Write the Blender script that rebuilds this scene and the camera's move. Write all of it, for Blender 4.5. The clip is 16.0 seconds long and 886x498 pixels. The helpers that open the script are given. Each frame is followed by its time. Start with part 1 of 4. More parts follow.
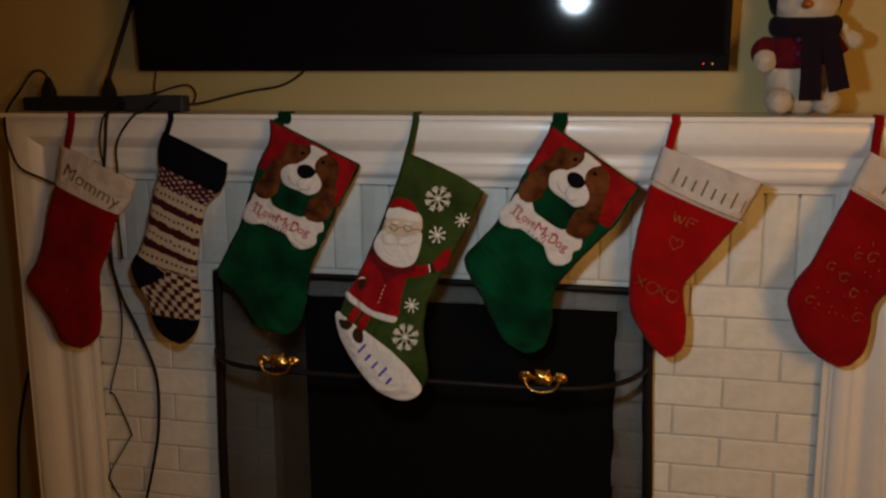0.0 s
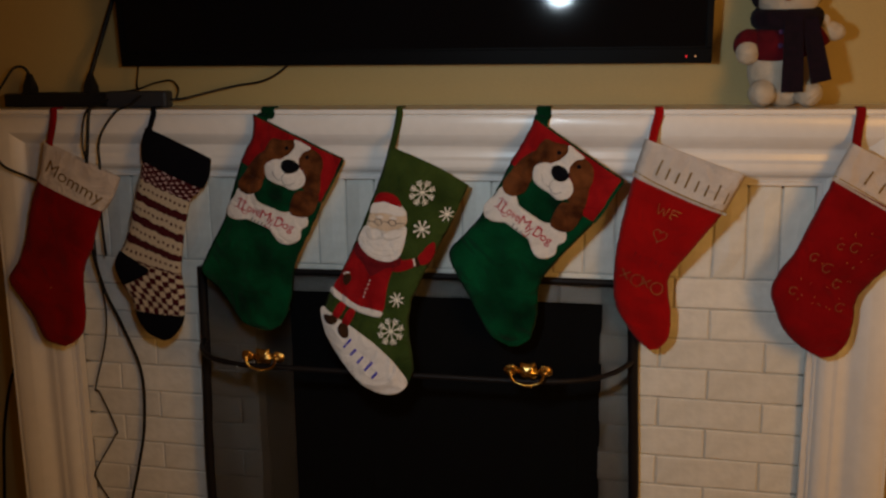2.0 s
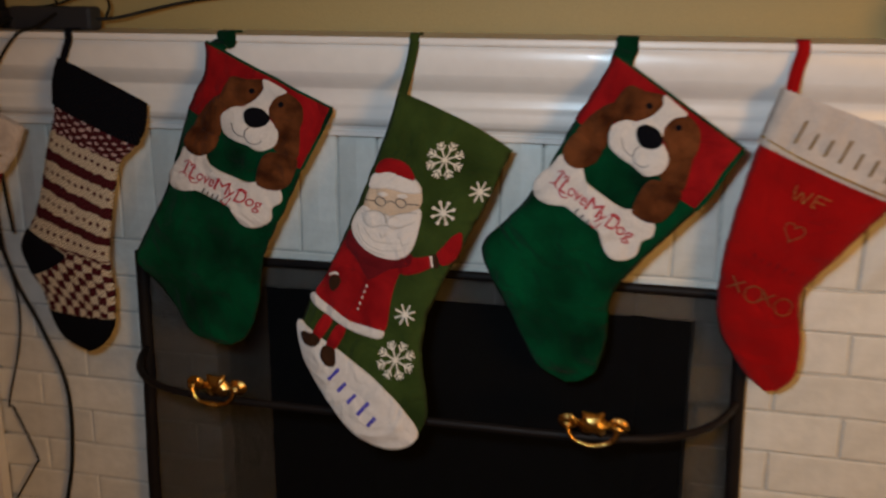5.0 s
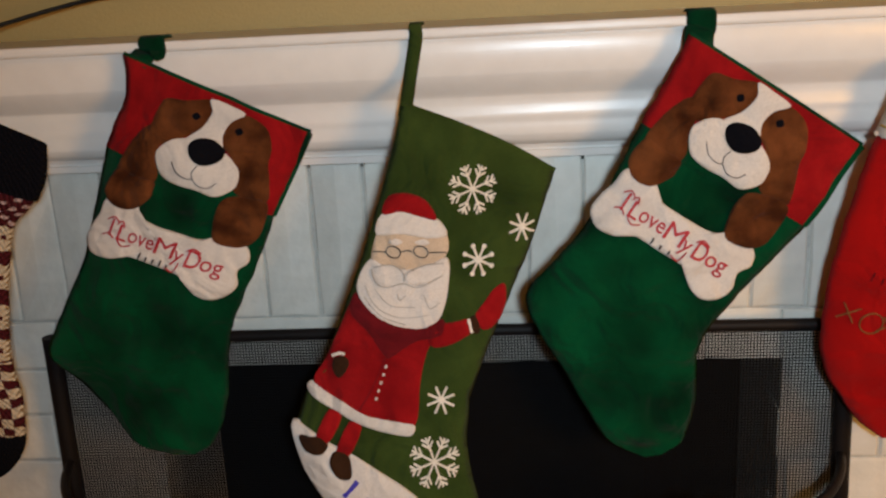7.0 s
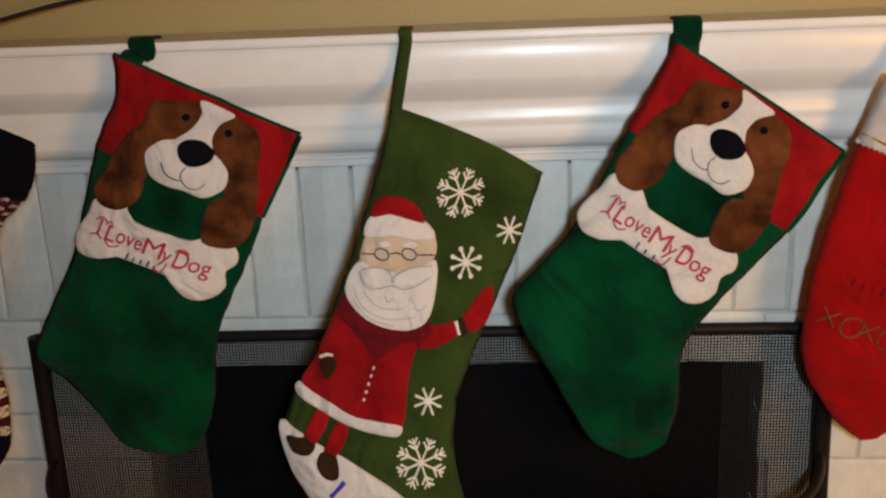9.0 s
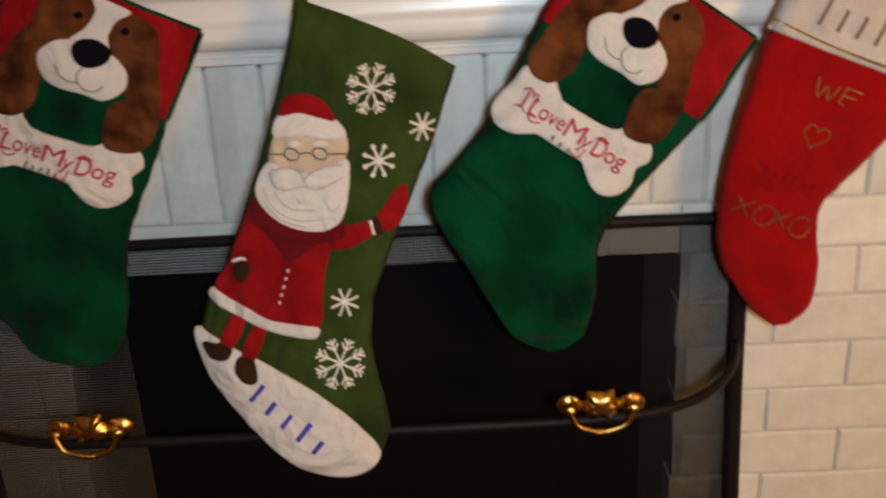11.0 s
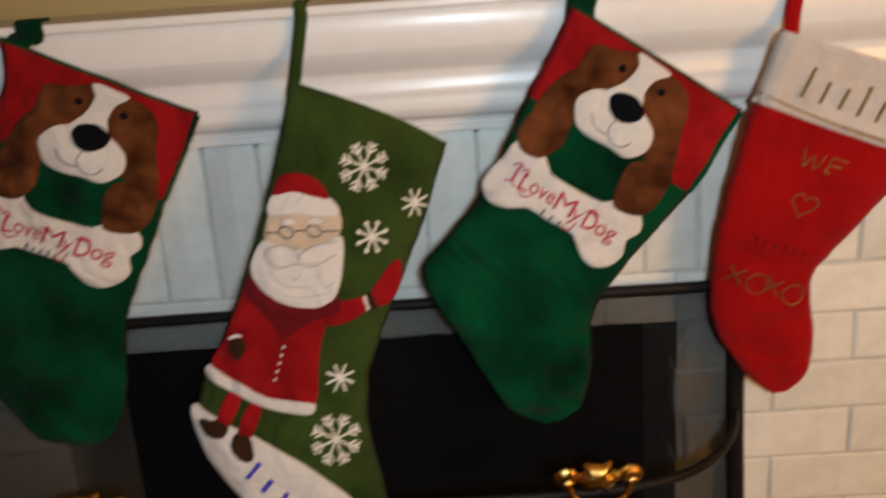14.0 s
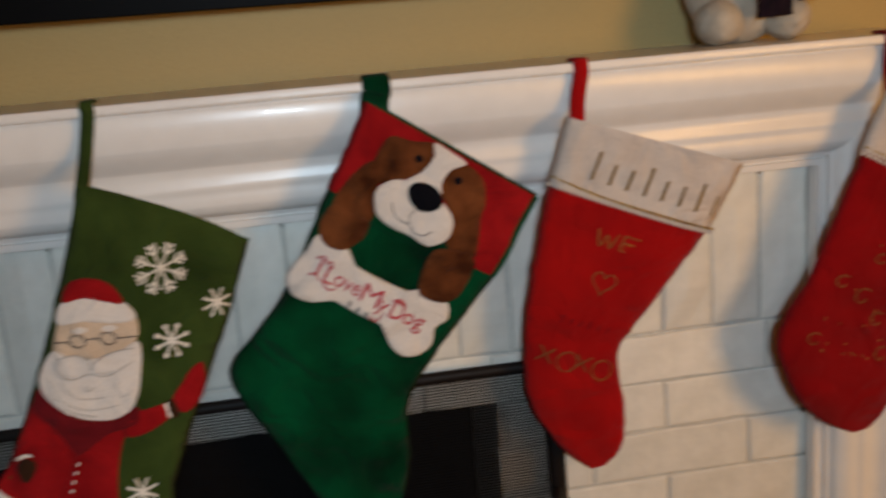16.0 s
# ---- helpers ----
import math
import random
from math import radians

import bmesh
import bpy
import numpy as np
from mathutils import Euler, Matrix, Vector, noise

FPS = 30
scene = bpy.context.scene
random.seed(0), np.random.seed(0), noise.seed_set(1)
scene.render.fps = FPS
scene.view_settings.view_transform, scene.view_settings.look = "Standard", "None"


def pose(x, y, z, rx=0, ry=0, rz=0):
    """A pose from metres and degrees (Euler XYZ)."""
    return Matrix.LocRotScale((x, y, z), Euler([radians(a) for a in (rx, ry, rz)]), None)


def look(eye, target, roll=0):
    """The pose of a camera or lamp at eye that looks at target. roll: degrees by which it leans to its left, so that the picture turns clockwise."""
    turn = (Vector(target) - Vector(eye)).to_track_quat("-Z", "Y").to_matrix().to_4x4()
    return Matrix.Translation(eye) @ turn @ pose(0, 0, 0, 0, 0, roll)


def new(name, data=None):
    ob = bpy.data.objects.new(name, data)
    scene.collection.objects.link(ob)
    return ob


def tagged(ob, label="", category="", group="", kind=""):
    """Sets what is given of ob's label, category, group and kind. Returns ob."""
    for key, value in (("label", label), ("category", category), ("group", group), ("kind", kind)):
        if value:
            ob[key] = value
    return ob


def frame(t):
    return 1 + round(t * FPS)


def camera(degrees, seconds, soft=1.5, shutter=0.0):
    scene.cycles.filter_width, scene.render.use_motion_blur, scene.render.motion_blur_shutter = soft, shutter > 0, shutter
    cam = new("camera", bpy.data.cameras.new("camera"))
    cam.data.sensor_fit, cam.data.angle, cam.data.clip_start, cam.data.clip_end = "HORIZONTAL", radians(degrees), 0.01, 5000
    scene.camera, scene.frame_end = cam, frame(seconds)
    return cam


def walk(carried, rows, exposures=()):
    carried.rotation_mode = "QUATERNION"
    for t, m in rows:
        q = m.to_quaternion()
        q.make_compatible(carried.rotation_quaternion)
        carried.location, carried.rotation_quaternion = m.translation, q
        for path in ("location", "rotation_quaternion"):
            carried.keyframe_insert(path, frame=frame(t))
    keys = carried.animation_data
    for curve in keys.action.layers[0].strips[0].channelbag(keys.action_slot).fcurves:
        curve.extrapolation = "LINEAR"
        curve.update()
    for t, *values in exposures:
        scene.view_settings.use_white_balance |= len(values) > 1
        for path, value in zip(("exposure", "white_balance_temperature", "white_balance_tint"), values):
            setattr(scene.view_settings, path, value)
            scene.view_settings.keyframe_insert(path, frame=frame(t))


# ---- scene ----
cam = camera(50.0, 16.0, 2.4, 1.0)
PATH = [
    (0, (0.167, 0.006, 1.433), (-0.292, 1.915, 1.054), -0.4),
    (0.5, (0.17, 0.007, 1.438), (-0.284, 1.915, 1.048), -0.4),
    (1, (0.163, 0.004, 1.43), (-0.277, 1.916, 1.043), -0.5),
    (1.5, (0.163, 0.002, 1.418), (-0.272, 1.917, 1.038), -0.5),
    (2, (0.176, 0.009, 1.431), (-0.26, 1.922, 1.041), -0.7),
    (2.5, (0.171, 0.005, 1.42), (-0.257, 1.921, 1.042), -0.8),
    (3, (0.166, 0.012, 1.427), (-0.24, 1.931, 1.033), -0.8),
    (3.5, (0.159, 0.071, 1.414), (-0.228, 1.989, 0.997), -1.3),
    (4, (0.159, 0.282, 1.401), (-0.234, 2.198, 0.984), -1.1),
    (4.5, (0.129, 0.487, 1.402), (-0.364, 2.367, 0.927), -0.3),
    (4.7, (0.083, 0.554, 1.392), (-0.41, 2.427, 0.895), 0.1),
    (6.8, (-0.276, 0.996, 1.372), (-0.457, 2.912, 0.828), -2.7),
    (7, (-0.268, 0.985, 1.374), (-0.465, 2.9, 0.832), -3.1),
    (7.5, (-0.276, 0.978, 1.378), (-0.457, 2.891, 0.823), -3.0),
    (8, (-0.273, 0.976, 1.378), (-0.452, 2.891, 0.832), -2.7),
    (8.2, (-0.281, 0.978, 1.379), (-0.433, 2.897, 0.837), -2.4),
    (10.3, (-0.255, 0.971, 1.379), (-0.422, 2.888, 0.834), -2.3),
    (10.5, (-0.252, 0.974, 1.378), (-0.399, 2.876, 0.778), -2.6),
    (11, (-0.244, 0.989, 1.36), (-0.286, 2.851, 0.632), -3.0),
    (11.5, (-0.239, 0.985, 1.349), (-0.251, 2.848, 0.621), -4.7),
    (12, (-0.245, 0.982, 1.35), (-0.286, 2.848, 0.63), -5.4),
    (12.5, (-0.241, 0.981, 1.352), (-0.325, 2.849, 0.643), -5.3),
    (13, (-0.245, 0.983, 1.354), (-0.337, 2.86, 0.669), -4.9),
    (13.5, (-0.244, 0.981, 1.357), (-0.33, 2.868, 0.701), -4.5),
    (14, (-0.223, 0.982, 1.374), (-0.28, 2.889, 0.774), -4.1),
    (14.5, (-0.202, 1.005, 1.37), (-0.088, 2.929, 0.835), -4.1),
    (15, (-0.185, 0.992, 1.364), (-0.021, 2.929, 0.896), -5.0),
    (15.5, (-0.183, 0.984, 1.375), (-0.017, 2.924, 0.919), -5.2),
    (16, (-0.159, 0.991, 1.381), (0.093, 2.921, 0.92), -4.8),
]
EXPOSURES = [(0.0, -1.05, 6450, 12), (3.4, -1.05, 6400, 12), (4.0, -0.98, 6050, 11), (4.7, -0.72, 6000, 11), (6.8, -0.07, 6320, 11), (13.5, -0.11, 6320, 11), (15.0, -0.06, 6280, 11), (15.5, -0.23, 6220, 11), (16.0, -0.46, 6120, 10.5)]
walk(cam, [(t, look(eye, target, roll)) for t, eye, target, roll in PATH], EXPOSURES)

# ---- light ----
world = bpy.data.worlds.new("world")
scene.world = world
world.use_nodes = True
world.node_tree.nodes["Background"].inputs[0].default_value = (0.5, 0.42, 0.35, 1)
world.node_tree.nodes["Background"].inputs[1].default_value = 0.02


def lamp(name, place, watts, colour, radius):
    data = bpy.data.lights.new(name, "POINT")
    data.energy, data.color, data.shadow_soft_size = watts, colour, radius
    ob = new(name, data)
    ob.location = place
    return ob


beam = bpy.data.lights.new("cool_lamp", "SPOT")
beam.energy, beam.color, beam.shadow_soft_size, beam.spot_size, beam.spot_blend = 53.0, (0.72, 0.90, 1.0), 0.055, radians(118), 1.0
new("cool_lamp", beam).matrix_basis = look((-0.13, 0.70, 1.47), (0.02, 2.2, 1.10))
lamp("warm_lamp", (1.40, 0.10, 1.40), 112.0, (1.0, 0.50, 0.12), 0.36)


# ---- materials ----
def material(name, colour, rough=0.6, metal=0.0, second=None, scale=20.0, mix=0.5, bump=0.0, bump_scale=200.0,
             sheen=0.0, coat=0.0, fine=None, spec=0.5):
    """Principled material: colour varied by two noises, fine relief by a third."""
    m = bpy.data.materials.new(name)
    m.use_nodes = True
    nt = m.node_tree
    b = nt.nodes["Principled BSDF"]
    co = nt.nodes.new("ShaderNodeTexCoord")
    n1 = nt.nodes.new("ShaderNodeTexNoise")
    n1.inputs["Scale"].default_value, n1.inputs["Detail"].default_value = scale, 6
    nt.links.new(co.outputs["Object"], n1.inputs["Vector"])
    ramp = nt.nodes.new("ShaderNodeValToRGB")
    ramp.color_ramp.elements[0].position, ramp.color_ramp.elements[1].position = 0.5 - mix / 2, 0.5 + mix / 2
    second = second or tuple(c * 0.8 for c in colour)
    ramp.color_ramp.elements[0].color = (*second, 1)
    ramp.color_ramp.elements[1].color = (*colour, 1)
    nt.links.new(n1.outputs["Fac"], ramp.inputs["Fac"])
    n2 = nt.nodes.new("ShaderNodeTexNoise")
    n2.inputs["Scale"].default_value, n2.inputs["Detail"].default_value = bump_scale, 4
    nt.links.new(co.outputs["Object"], n2.inputs["Vector"])
    out = ramp.outputs["Color"]
    if fine:
        mixn = nt.nodes.new("ShaderNodeMix")
        mixn.data_type, mixn.blend_type = "RGBA", "MULTIPLY"
        mixn.inputs["Factor"].default_value = fine
        grain = nt.nodes.new("ShaderNodeValToRGB")
        grain.color_ramp.elements[0].position, grain.color_ramp.elements[1].position = 0.3, 0.7
        nt.links.new(n2.outputs["Fac"], grain.inputs["Fac"])
        nt.links.new(out, mixn.inputs["A"])
        nt.links.new(grain.outputs["Color"], mixn.inputs["B"])
        out = mixn.outputs["Result"]
    nt.links.new(out, b.inputs["Base Color"])
    b.inputs["Roughness"].default_value, b.inputs["Metallic"].default_value = rough, metal
    b.inputs["Sheen Weight"].default_value, b.inputs["Coat Weight"].default_value = sheen, coat
    b.inputs["Sheen Roughness"].default_value = 0.5
    b.inputs["Specular IOR Level"].default_value = spec
    if bump:
        bn = nt.nodes.new("ShaderNodeBump")
        bn.inputs["Strength"].default_value, bn.inputs["Distance"].default_value = bump, 0.002
        nt.links.new(n2.outputs["Fac"], bn.inputs["Height"])
        nt.links.new(bn.outputs["Normal"], b.inputs["Normal"])
    return m


def felt(name, colour, second=None, sheen=0.25, scale=30.0, mix=0.6, crease_depth=0.7):
    """Felt or plush: fuzzy grain, uneven nap and soft creases. The second colour can mottle in the nap's sheen."""
    m = material(name, colour, 0.95, 0, second or tuple(c * 0.72 for c in colour), scale, mix, 0.6, 900.0, sheen * 0.12, fine=0.28, spec=0.03)
    nt = m.node_tree
    b = nt.nodes["Principled BSDF"]
    crease, bump = nt.nodes.new("ShaderNodeTexNoise"), nt.nodes.new("ShaderNodeBump")
    crease.inputs["Scale"].default_value, crease.inputs["Distortion"].default_value, crease.inputs["Detail"].default_value = 13.0, 1.4, 2.0
    nt.links.new(nt.nodes["Texture Coordinate"].outputs["Object"], crease.inputs["Vector"])
    bump.inputs["Strength"].default_value, bump.inputs["Distance"].default_value = crease_depth, 0.020
    nt.links.new(crease.outputs["Fac"], bump.inputs["Height"])
    nt.links.new(b.inputs["Normal"].links[0].from_socket, bump.inputs["Normal"])
    nt.links.new(bump.outputs["Normal"], b.inputs["Normal"])
    return m


def glow(name, colour, strength):
    m = material(name, colour)
    b = m.node_tree.nodes["Principled BSDF"]
    b.inputs["Emission Color"].default_value, b.inputs["Emission Strength"].default_value = (*colour, 1), strength
    return m


def brick_paint():
    """Thick white paint on brick, each brick a little different."""
    m = material("brick_paint", (0.84, 0.81, 0.74), 0.42, 0, (0.72, 0.69, 0.61), 14.0, 0.6, 1.0, 42.0, fine=0.09, spec=0.45)
    nt = m.node_tree
    b = nt.nodes["Principled BSDF"]
    info, hsv = nt.nodes.new("ShaderNodeObjectInfo"), nt.nodes.new("ShaderNodeHueSaturation")
    span = nt.nodes.new("ShaderNodeMapRange")
    span.inputs["To Min"].default_value, span.inputs["To Max"].default_value = 0.92, 1.06
    nt.links.new(info.outputs["Random"], span.inputs["Value"])
    nt.links.new(span.outputs["Result"], hsv.inputs["Value"])
    nt.links.new(b.inputs["Base Color"].links[0].from_socket, hsv.inputs["Color"])
    nt.links.new(hsv.outputs["Color"], b.inputs["Base Color"])
    return m


def knit_material(name, kind):
    """Knitted wool: rows of stitches, with bands or checks, from the cloth's own coordinates."""
    m = material(name, (0.5, 0.5, 0.5), 0.95, 0, None, 60.0, 0.6, 0.5, 700.0, 0.008, spec=0.05)
    nt = m.node_tree
    b = nt.nodes["Principled BSDF"]
    uv = nt.nodes.new("ShaderNodeUVMap")
    sep = nt.nodes.new("ShaderNodeSeparateXYZ")
    nt.links.new(uv.outputs["UV"], sep.inputs["Vector"])
    wob = nt.nodes.new("ShaderNodeTexNoise")
    wob.inputs["Scale"].default_value = 14.0
    nt.links.new(uv.outputs["UV"], wob.inputs["Vector"])

    def math_node(op, a, c):
        n = nt.nodes.new("ShaderNodeMath")
        n.operation = op
        for k, v in enumerate((a, c)):
            if isinstance(v, (int, float)):
                n.inputs[k].default_value = v
            else:
                nt.links.new(v, n.inputs[k])
        return n.outputs[0]

    def blend(fac, a, c):
        n = nt.nodes.new("ShaderNodeMix")
        n.data_type = "RGBA"
        nt.links.new(fac, n.inputs["Factor"])
        for k, v in (("A", a), ("B", c)):
            if isinstance(v, tuple):
                n.inputs[k].default_value = (*v, 1)
            else:
                nt.links.new(v, n.inputs[k])
        return n.outputs["Result"]

    cream, maroon, navy = (0.62, 0.53, 0.40), (0.075, 0.012, 0.016), (0.0045, 0.0045, 0.0075)
    down = math_node("ADD", sep.outputs["Y"], math_node("MULTIPLY", math_node("SUBTRACT", wob.outputs["Fac"], 0.5), 0.028))
    across = sep.outputs["X"]
    stitch = math_node("MULTIPLY", math_node("SINE", math_node("MULTIPLY", across, 150.0), 0), math_node("SINE", math_node("MULTIPLY", down, 380.0), 0))
    if kind == "bands":
        wave = math_node("COSINE", math_node("MULTIPLY", math_node("SUBTRACT", down, 0.322), 2 * math.pi / 0.104), 0)
        stripe = math_node("GREATER_THAN", wave, 0.42)
        dots = math_node("MULTIPLY", math_node("LESS_THAN", wave, -0.93), math_node("GREATER_THAN", math_node("SINE", math_node("MULTIPLY", across, 75.0), 0), 0.1))
        colour = blend(math_node("MAXIMUM", stripe, dots), cream, maroon)
    elif kind == "checks":
        c = math_node("MULTIPLY", math_node("SINE", math_node("MULTIPLY", across, 34.0), 0), math_node("SINE", math_node("MULTIPLY", down, 125.0), 0))
        colour = blend(math_node("GREATER_THAN", c, 0.0), maroon, cream)
    elif kind == "snow":
        c = math_node("MULTIPLY", math_node("SINE", math_node("MULTIPLY", across, 40.0), 0), math_node("SINE", math_node("MULTIPLY", down, 230.0), 0))
        colour = blend(math_node("GREATER_THAN", math_node("ADD", c, math_node("MULTIPLY", math_node("SUBTRACT", wob.outputs["Fac"], 0.5), 1.6)), 0.32), maroon, (0.55, 0.40, 0.40))
    else:
        colour = blend(math_node("MULTIPLY", stitch, 0.3), navy, (0.010, 0.010, 0.014))
    shade = nt.nodes.new("ShaderNodeMix")
    shade.data_type, shade.blend_type = "RGBA", "MULTIPLY"
    shade.inputs["Factor"].default_value = 0.35
    nt.links.new(colour, shade.inputs["A"])
    nt.links.new(b.inputs["Base Color"].links[0].from_socket, shade.inputs["B"])
    nt.links.new(colour, b.inputs["Base Color"])
    bn = nt.nodes.new("ShaderNodeBump")
    bn.inputs["Strength"].default_value, bn.inputs["Distance"].default_value = 0.8, 0.003
    nt.links.new(stitch, bn.inputs["Height"])
    nt.links.new(bn.outputs["Normal"], b.inputs["Normal"])
    return m


WHITE = material("gloss_white_paint", (0.82, 0.79, 0.75), 0.31, 0, (0.75, 0.71, 0.67), 5.0, 0.7, 0.16, 38.0, fine=0.05, coat=0.10)
BRICK = brick_paint()
MORTAR = material("painted_mortar", (0.68, 0.66, 0.60), 0.6, 0, (0.48, 0.47, 0.44), 40.0, 0.7, 0.9, 150.0, fine=0.2)
WALL = material("ochre_wall_paint", (0.46, 0.345, 0.14), 0.62, 0, (0.42, 0.31, 0.12), 2.5, 0.8, 0.35, 260.0, fine=0.05)
CEILING = material("ceiling_paint", (0.75, 0.73, 0.68), 0.9, 0, None, 4.0, 0.8, 0.4, 90.0)
FLOOR = material("floor_carpet", (0.11, 0.085, 0.06), 0.95, 0, (0.07, 0.05, 0.04), 30.0, 0.6, 0.9, 400.0, 0.2, fine=0.3)
SOOT = material("soot", (0.009, 0.008, 0.008), 0.85, 0, (0.005, 0.0045, 0.0045), 7.0, 0.6, 0.8, 60.0, spec=0.05)
IRON = material("black_iron", (0.013, 0.010, 0.009), 0.5, 0.0, (0.008, 0.006, 0.006), 25.0, 0.6, 0.3, 300.0, spec=0.15)
WIRE = material("wire", (0.008, 0.008, 0.009), 0.7, 0.0, None, 40.0, spec=0.06)
BRASS = material("brass", (0.70, 0.45, 0.13), 0.20, 1.0, (0.42, 0.25, 0.07), 60.0, 0.7, 0.3, 300.0)
SCREEN = material("screen_glass", (0.004, 0.004, 0.005), 0.06, 0, None, 3.0, spec=0.12)
BEZEL = material("black_plastic", (0.004, 0.004, 0.0045), 0.45, 0, None, 20.0, spec=0.04)
PLASTIC = material("dull_plastic", (0.012, 0.012, 0.013), 0.5, 0, None, 50.0, bump=0.2, spec=0.2)
ADAPTOR = material("adaptor_plastic", (0.022, 0.025, 0.032), 0.45, 0, None, 50.0, bump=0.2)
RUBBER = material("cable_rubber", (0.008, 0.008, 0.008), 0.5, 0, None, 50.0, spec=0.2)
# reds, green and olive: the darker second colour paints in patchy velvet sheen
RED = felt("red_plush", (0.50, 0.007, 0.006), (0.27, 0.004, 0.005), 0.5, 9.0, crease_depth=0.45)
DEEP_RED = felt("deep_red_plush", (0.34, 0.005, 0.007), (0.15, 0.003, 0.004), 0.5, 9.0, crease_depth=0.5)
RED_FELT = felt("red_felt", (0.37, 0.010, 0.012), (0.20, 0.005, 0.007), 0.25, 20.0, 0.40)
CUFF = felt("cream_plush", (0.74, 0.65, 0.58), (0.60, 0.50, 0.43), 0.5, 25.0)
GREEN = felt("green_felt", (0.002, 0.072, 0.025), (0.0009, 0.020, 0.008), 0.35, 11.0, 0.34, 0.95)
OLIVE = felt("olive_felt", (0.050, 0.080, 0.017), (0.020, 0.036, 0.008), 0.3, 11.0, 0.36, 0.85)
BROWN = felt("brown_felt", (0.175, 0.056, 0.018), (0.048, 0.014, 0.005), 0.25, 26.0, 0.32, 0.9)
DARK_BROWN = felt("dark_brown_felt", (0.045, 0.020, 0.010))
WHITE_FELT = felt("white_felt", (0.80, 0.74, 0.69), (0.72, 0.66, 0.61))
BLACK_FELT = felt("black_felt", (0.006, 0.006, 0.009))
SKIN_FELT = felt("beige_felt", (0.74, 0.57, 0.42))
MAROON = felt("maroon_felt", (0.16, 0.010, 0.014))
THREAD = material("white_thread", (0.84, 0.78, 0.70), 0.7, 0, None, 200.0, bump=0.5, bump_scale=900.0)
RED_THREAD = material("red_thread", (0.42, 0.015, 0.025), 0.7, 0, None, 200.0)
BLACK_THREAD = material("dark_thread", (0.02, 0.015, 0.015), 0.7, 0, None, 200.0)
BLUE_INK = material("blue_ink", (0.05, 0.04, 0.42), 0.6, 0, None, 200.0)
PALE_INK = material("pale_thread", (0.42, 0.38, 0.34), 0.8, 0, None, 200.0)
GREY_INK = material("grey_ink", (0.06, 0.05, 0.05), 0.7, 0, None, 200.0)
GOLD = material("gold_glitter", (0.62, 0.40, 0.10), 0.32, 0.85, (0.20, 0.12, 0.03), 350.0, 0.5, 0.9, 800.0)
DULL_GOLD = material("dull_gold_glitter", (0.36, 0.22, 0.06), 0.5, 0.6, (0.14, 0.08, 0.02), 350.0, 0.5, 0.9, 800.0)
PLUSH_WHITE = felt("white_plush", (0.66, 0.58, 0.47), (0.52, 0.44, 0.34), 0.5, 40.0)
PLAID = felt("maroon_plaid", (0.16, 0.010, 0.016), (0.07, 0.006, 0.012), 0.3, 45.0)
SCARF = felt("black_scarf", (0.010, 0.008, 0.012), (0.020, 0.010, 0.018), 0.3, 60.0)
ORANGE = felt("orange_felt", (0.60, 0.16, 0.03))
KNIT = {k: knit_material("knit_" + k, k) for k in ("navy", "snow", "bands", "checks")}


# ---- building helpers ----
def finish(name, bm, mats, parent=None, smooth=False):
    mesh = bpy.data.meshes.new(name)
    bm.normal_update()
    bm.to_mesh(mesh)
    bm.free()
    for m in mats if isinstance(mats, (list, tuple)) else [mats]:
        mesh.materials.append(m)
    if smooth:
        mesh.polygons.foreach_set("use_smooth", [True] * len(mesh.polygons))
    ob = new(name, mesh)
    ob.parent = parent
    return ob


def part(name, bm, mat, parent, label="", smooth=False):
    ob = finish(name, bm, mat, parent, smooth)
    return tagged(ob, label=label)


def thing(name, place, label, category, group="", kind=""):
    ob = new(name)
    ob.location = place
    ob.empty_display_size = 0.05
    return tagged(ob, label, category, group, kind)


def box(bm, lo, hi, bevel=0.0, index=0):
    lo, hi = Vector(lo), Vector(hi)
    r = bmesh.ops.create_cube(bm, size=1.0, matrix=Matrix.Translation((lo + hi) / 2) @ Matrix.Diagonal((*(hi - lo), 1)))
    faces = {f for v in r["verts"] for f in v.link_faces}
    for f in faces:
        f.material_index = index
    if bevel:
        bmesh.ops.bevel(bm, geom=list({e for f in faces for e in f.edges}), offset=bevel, segments=2, affect="EDGES", profile=0.6)


def ball(bm, centre, radii, index=0, turn=None, seg=24):
    m = Matrix.Translation(centre) @ (turn or Matrix()) @ Matrix.Diagonal((*radii, 1))
    r = bmesh.ops.create_uvsphere(bm, u_segments=seg, v_segments=seg // 2, radius=1.0, matrix=m)
    for f in {f for v in r["verts"] for f in v.link_faces}:
        f.material_index, f.smooth = index, True


def spline(points, steps, closed=False):
    """Smooth curve through points (Catmull-Rom), as a numpy array."""
    p = np.array(points, float)
    n = len(p)
    out = []
    for i in range(n if closed else n - 1):
        a, b, c, d = (p[(i + k) % n] if closed else p[min(max(i + k, 0), n - 1)] for k in (-1, 0, 1, 2))
        for s in np.arange(steps) / steps:
            out.append(0.5 * (2 * b + (c - a) * s + (2 * a - 5 * b + 4 * c - d) * s * s + (3 * b - a - 3 * c + d) * s ** 3))
    if not closed:
        out.append(p[-1])
    return np.array(out)


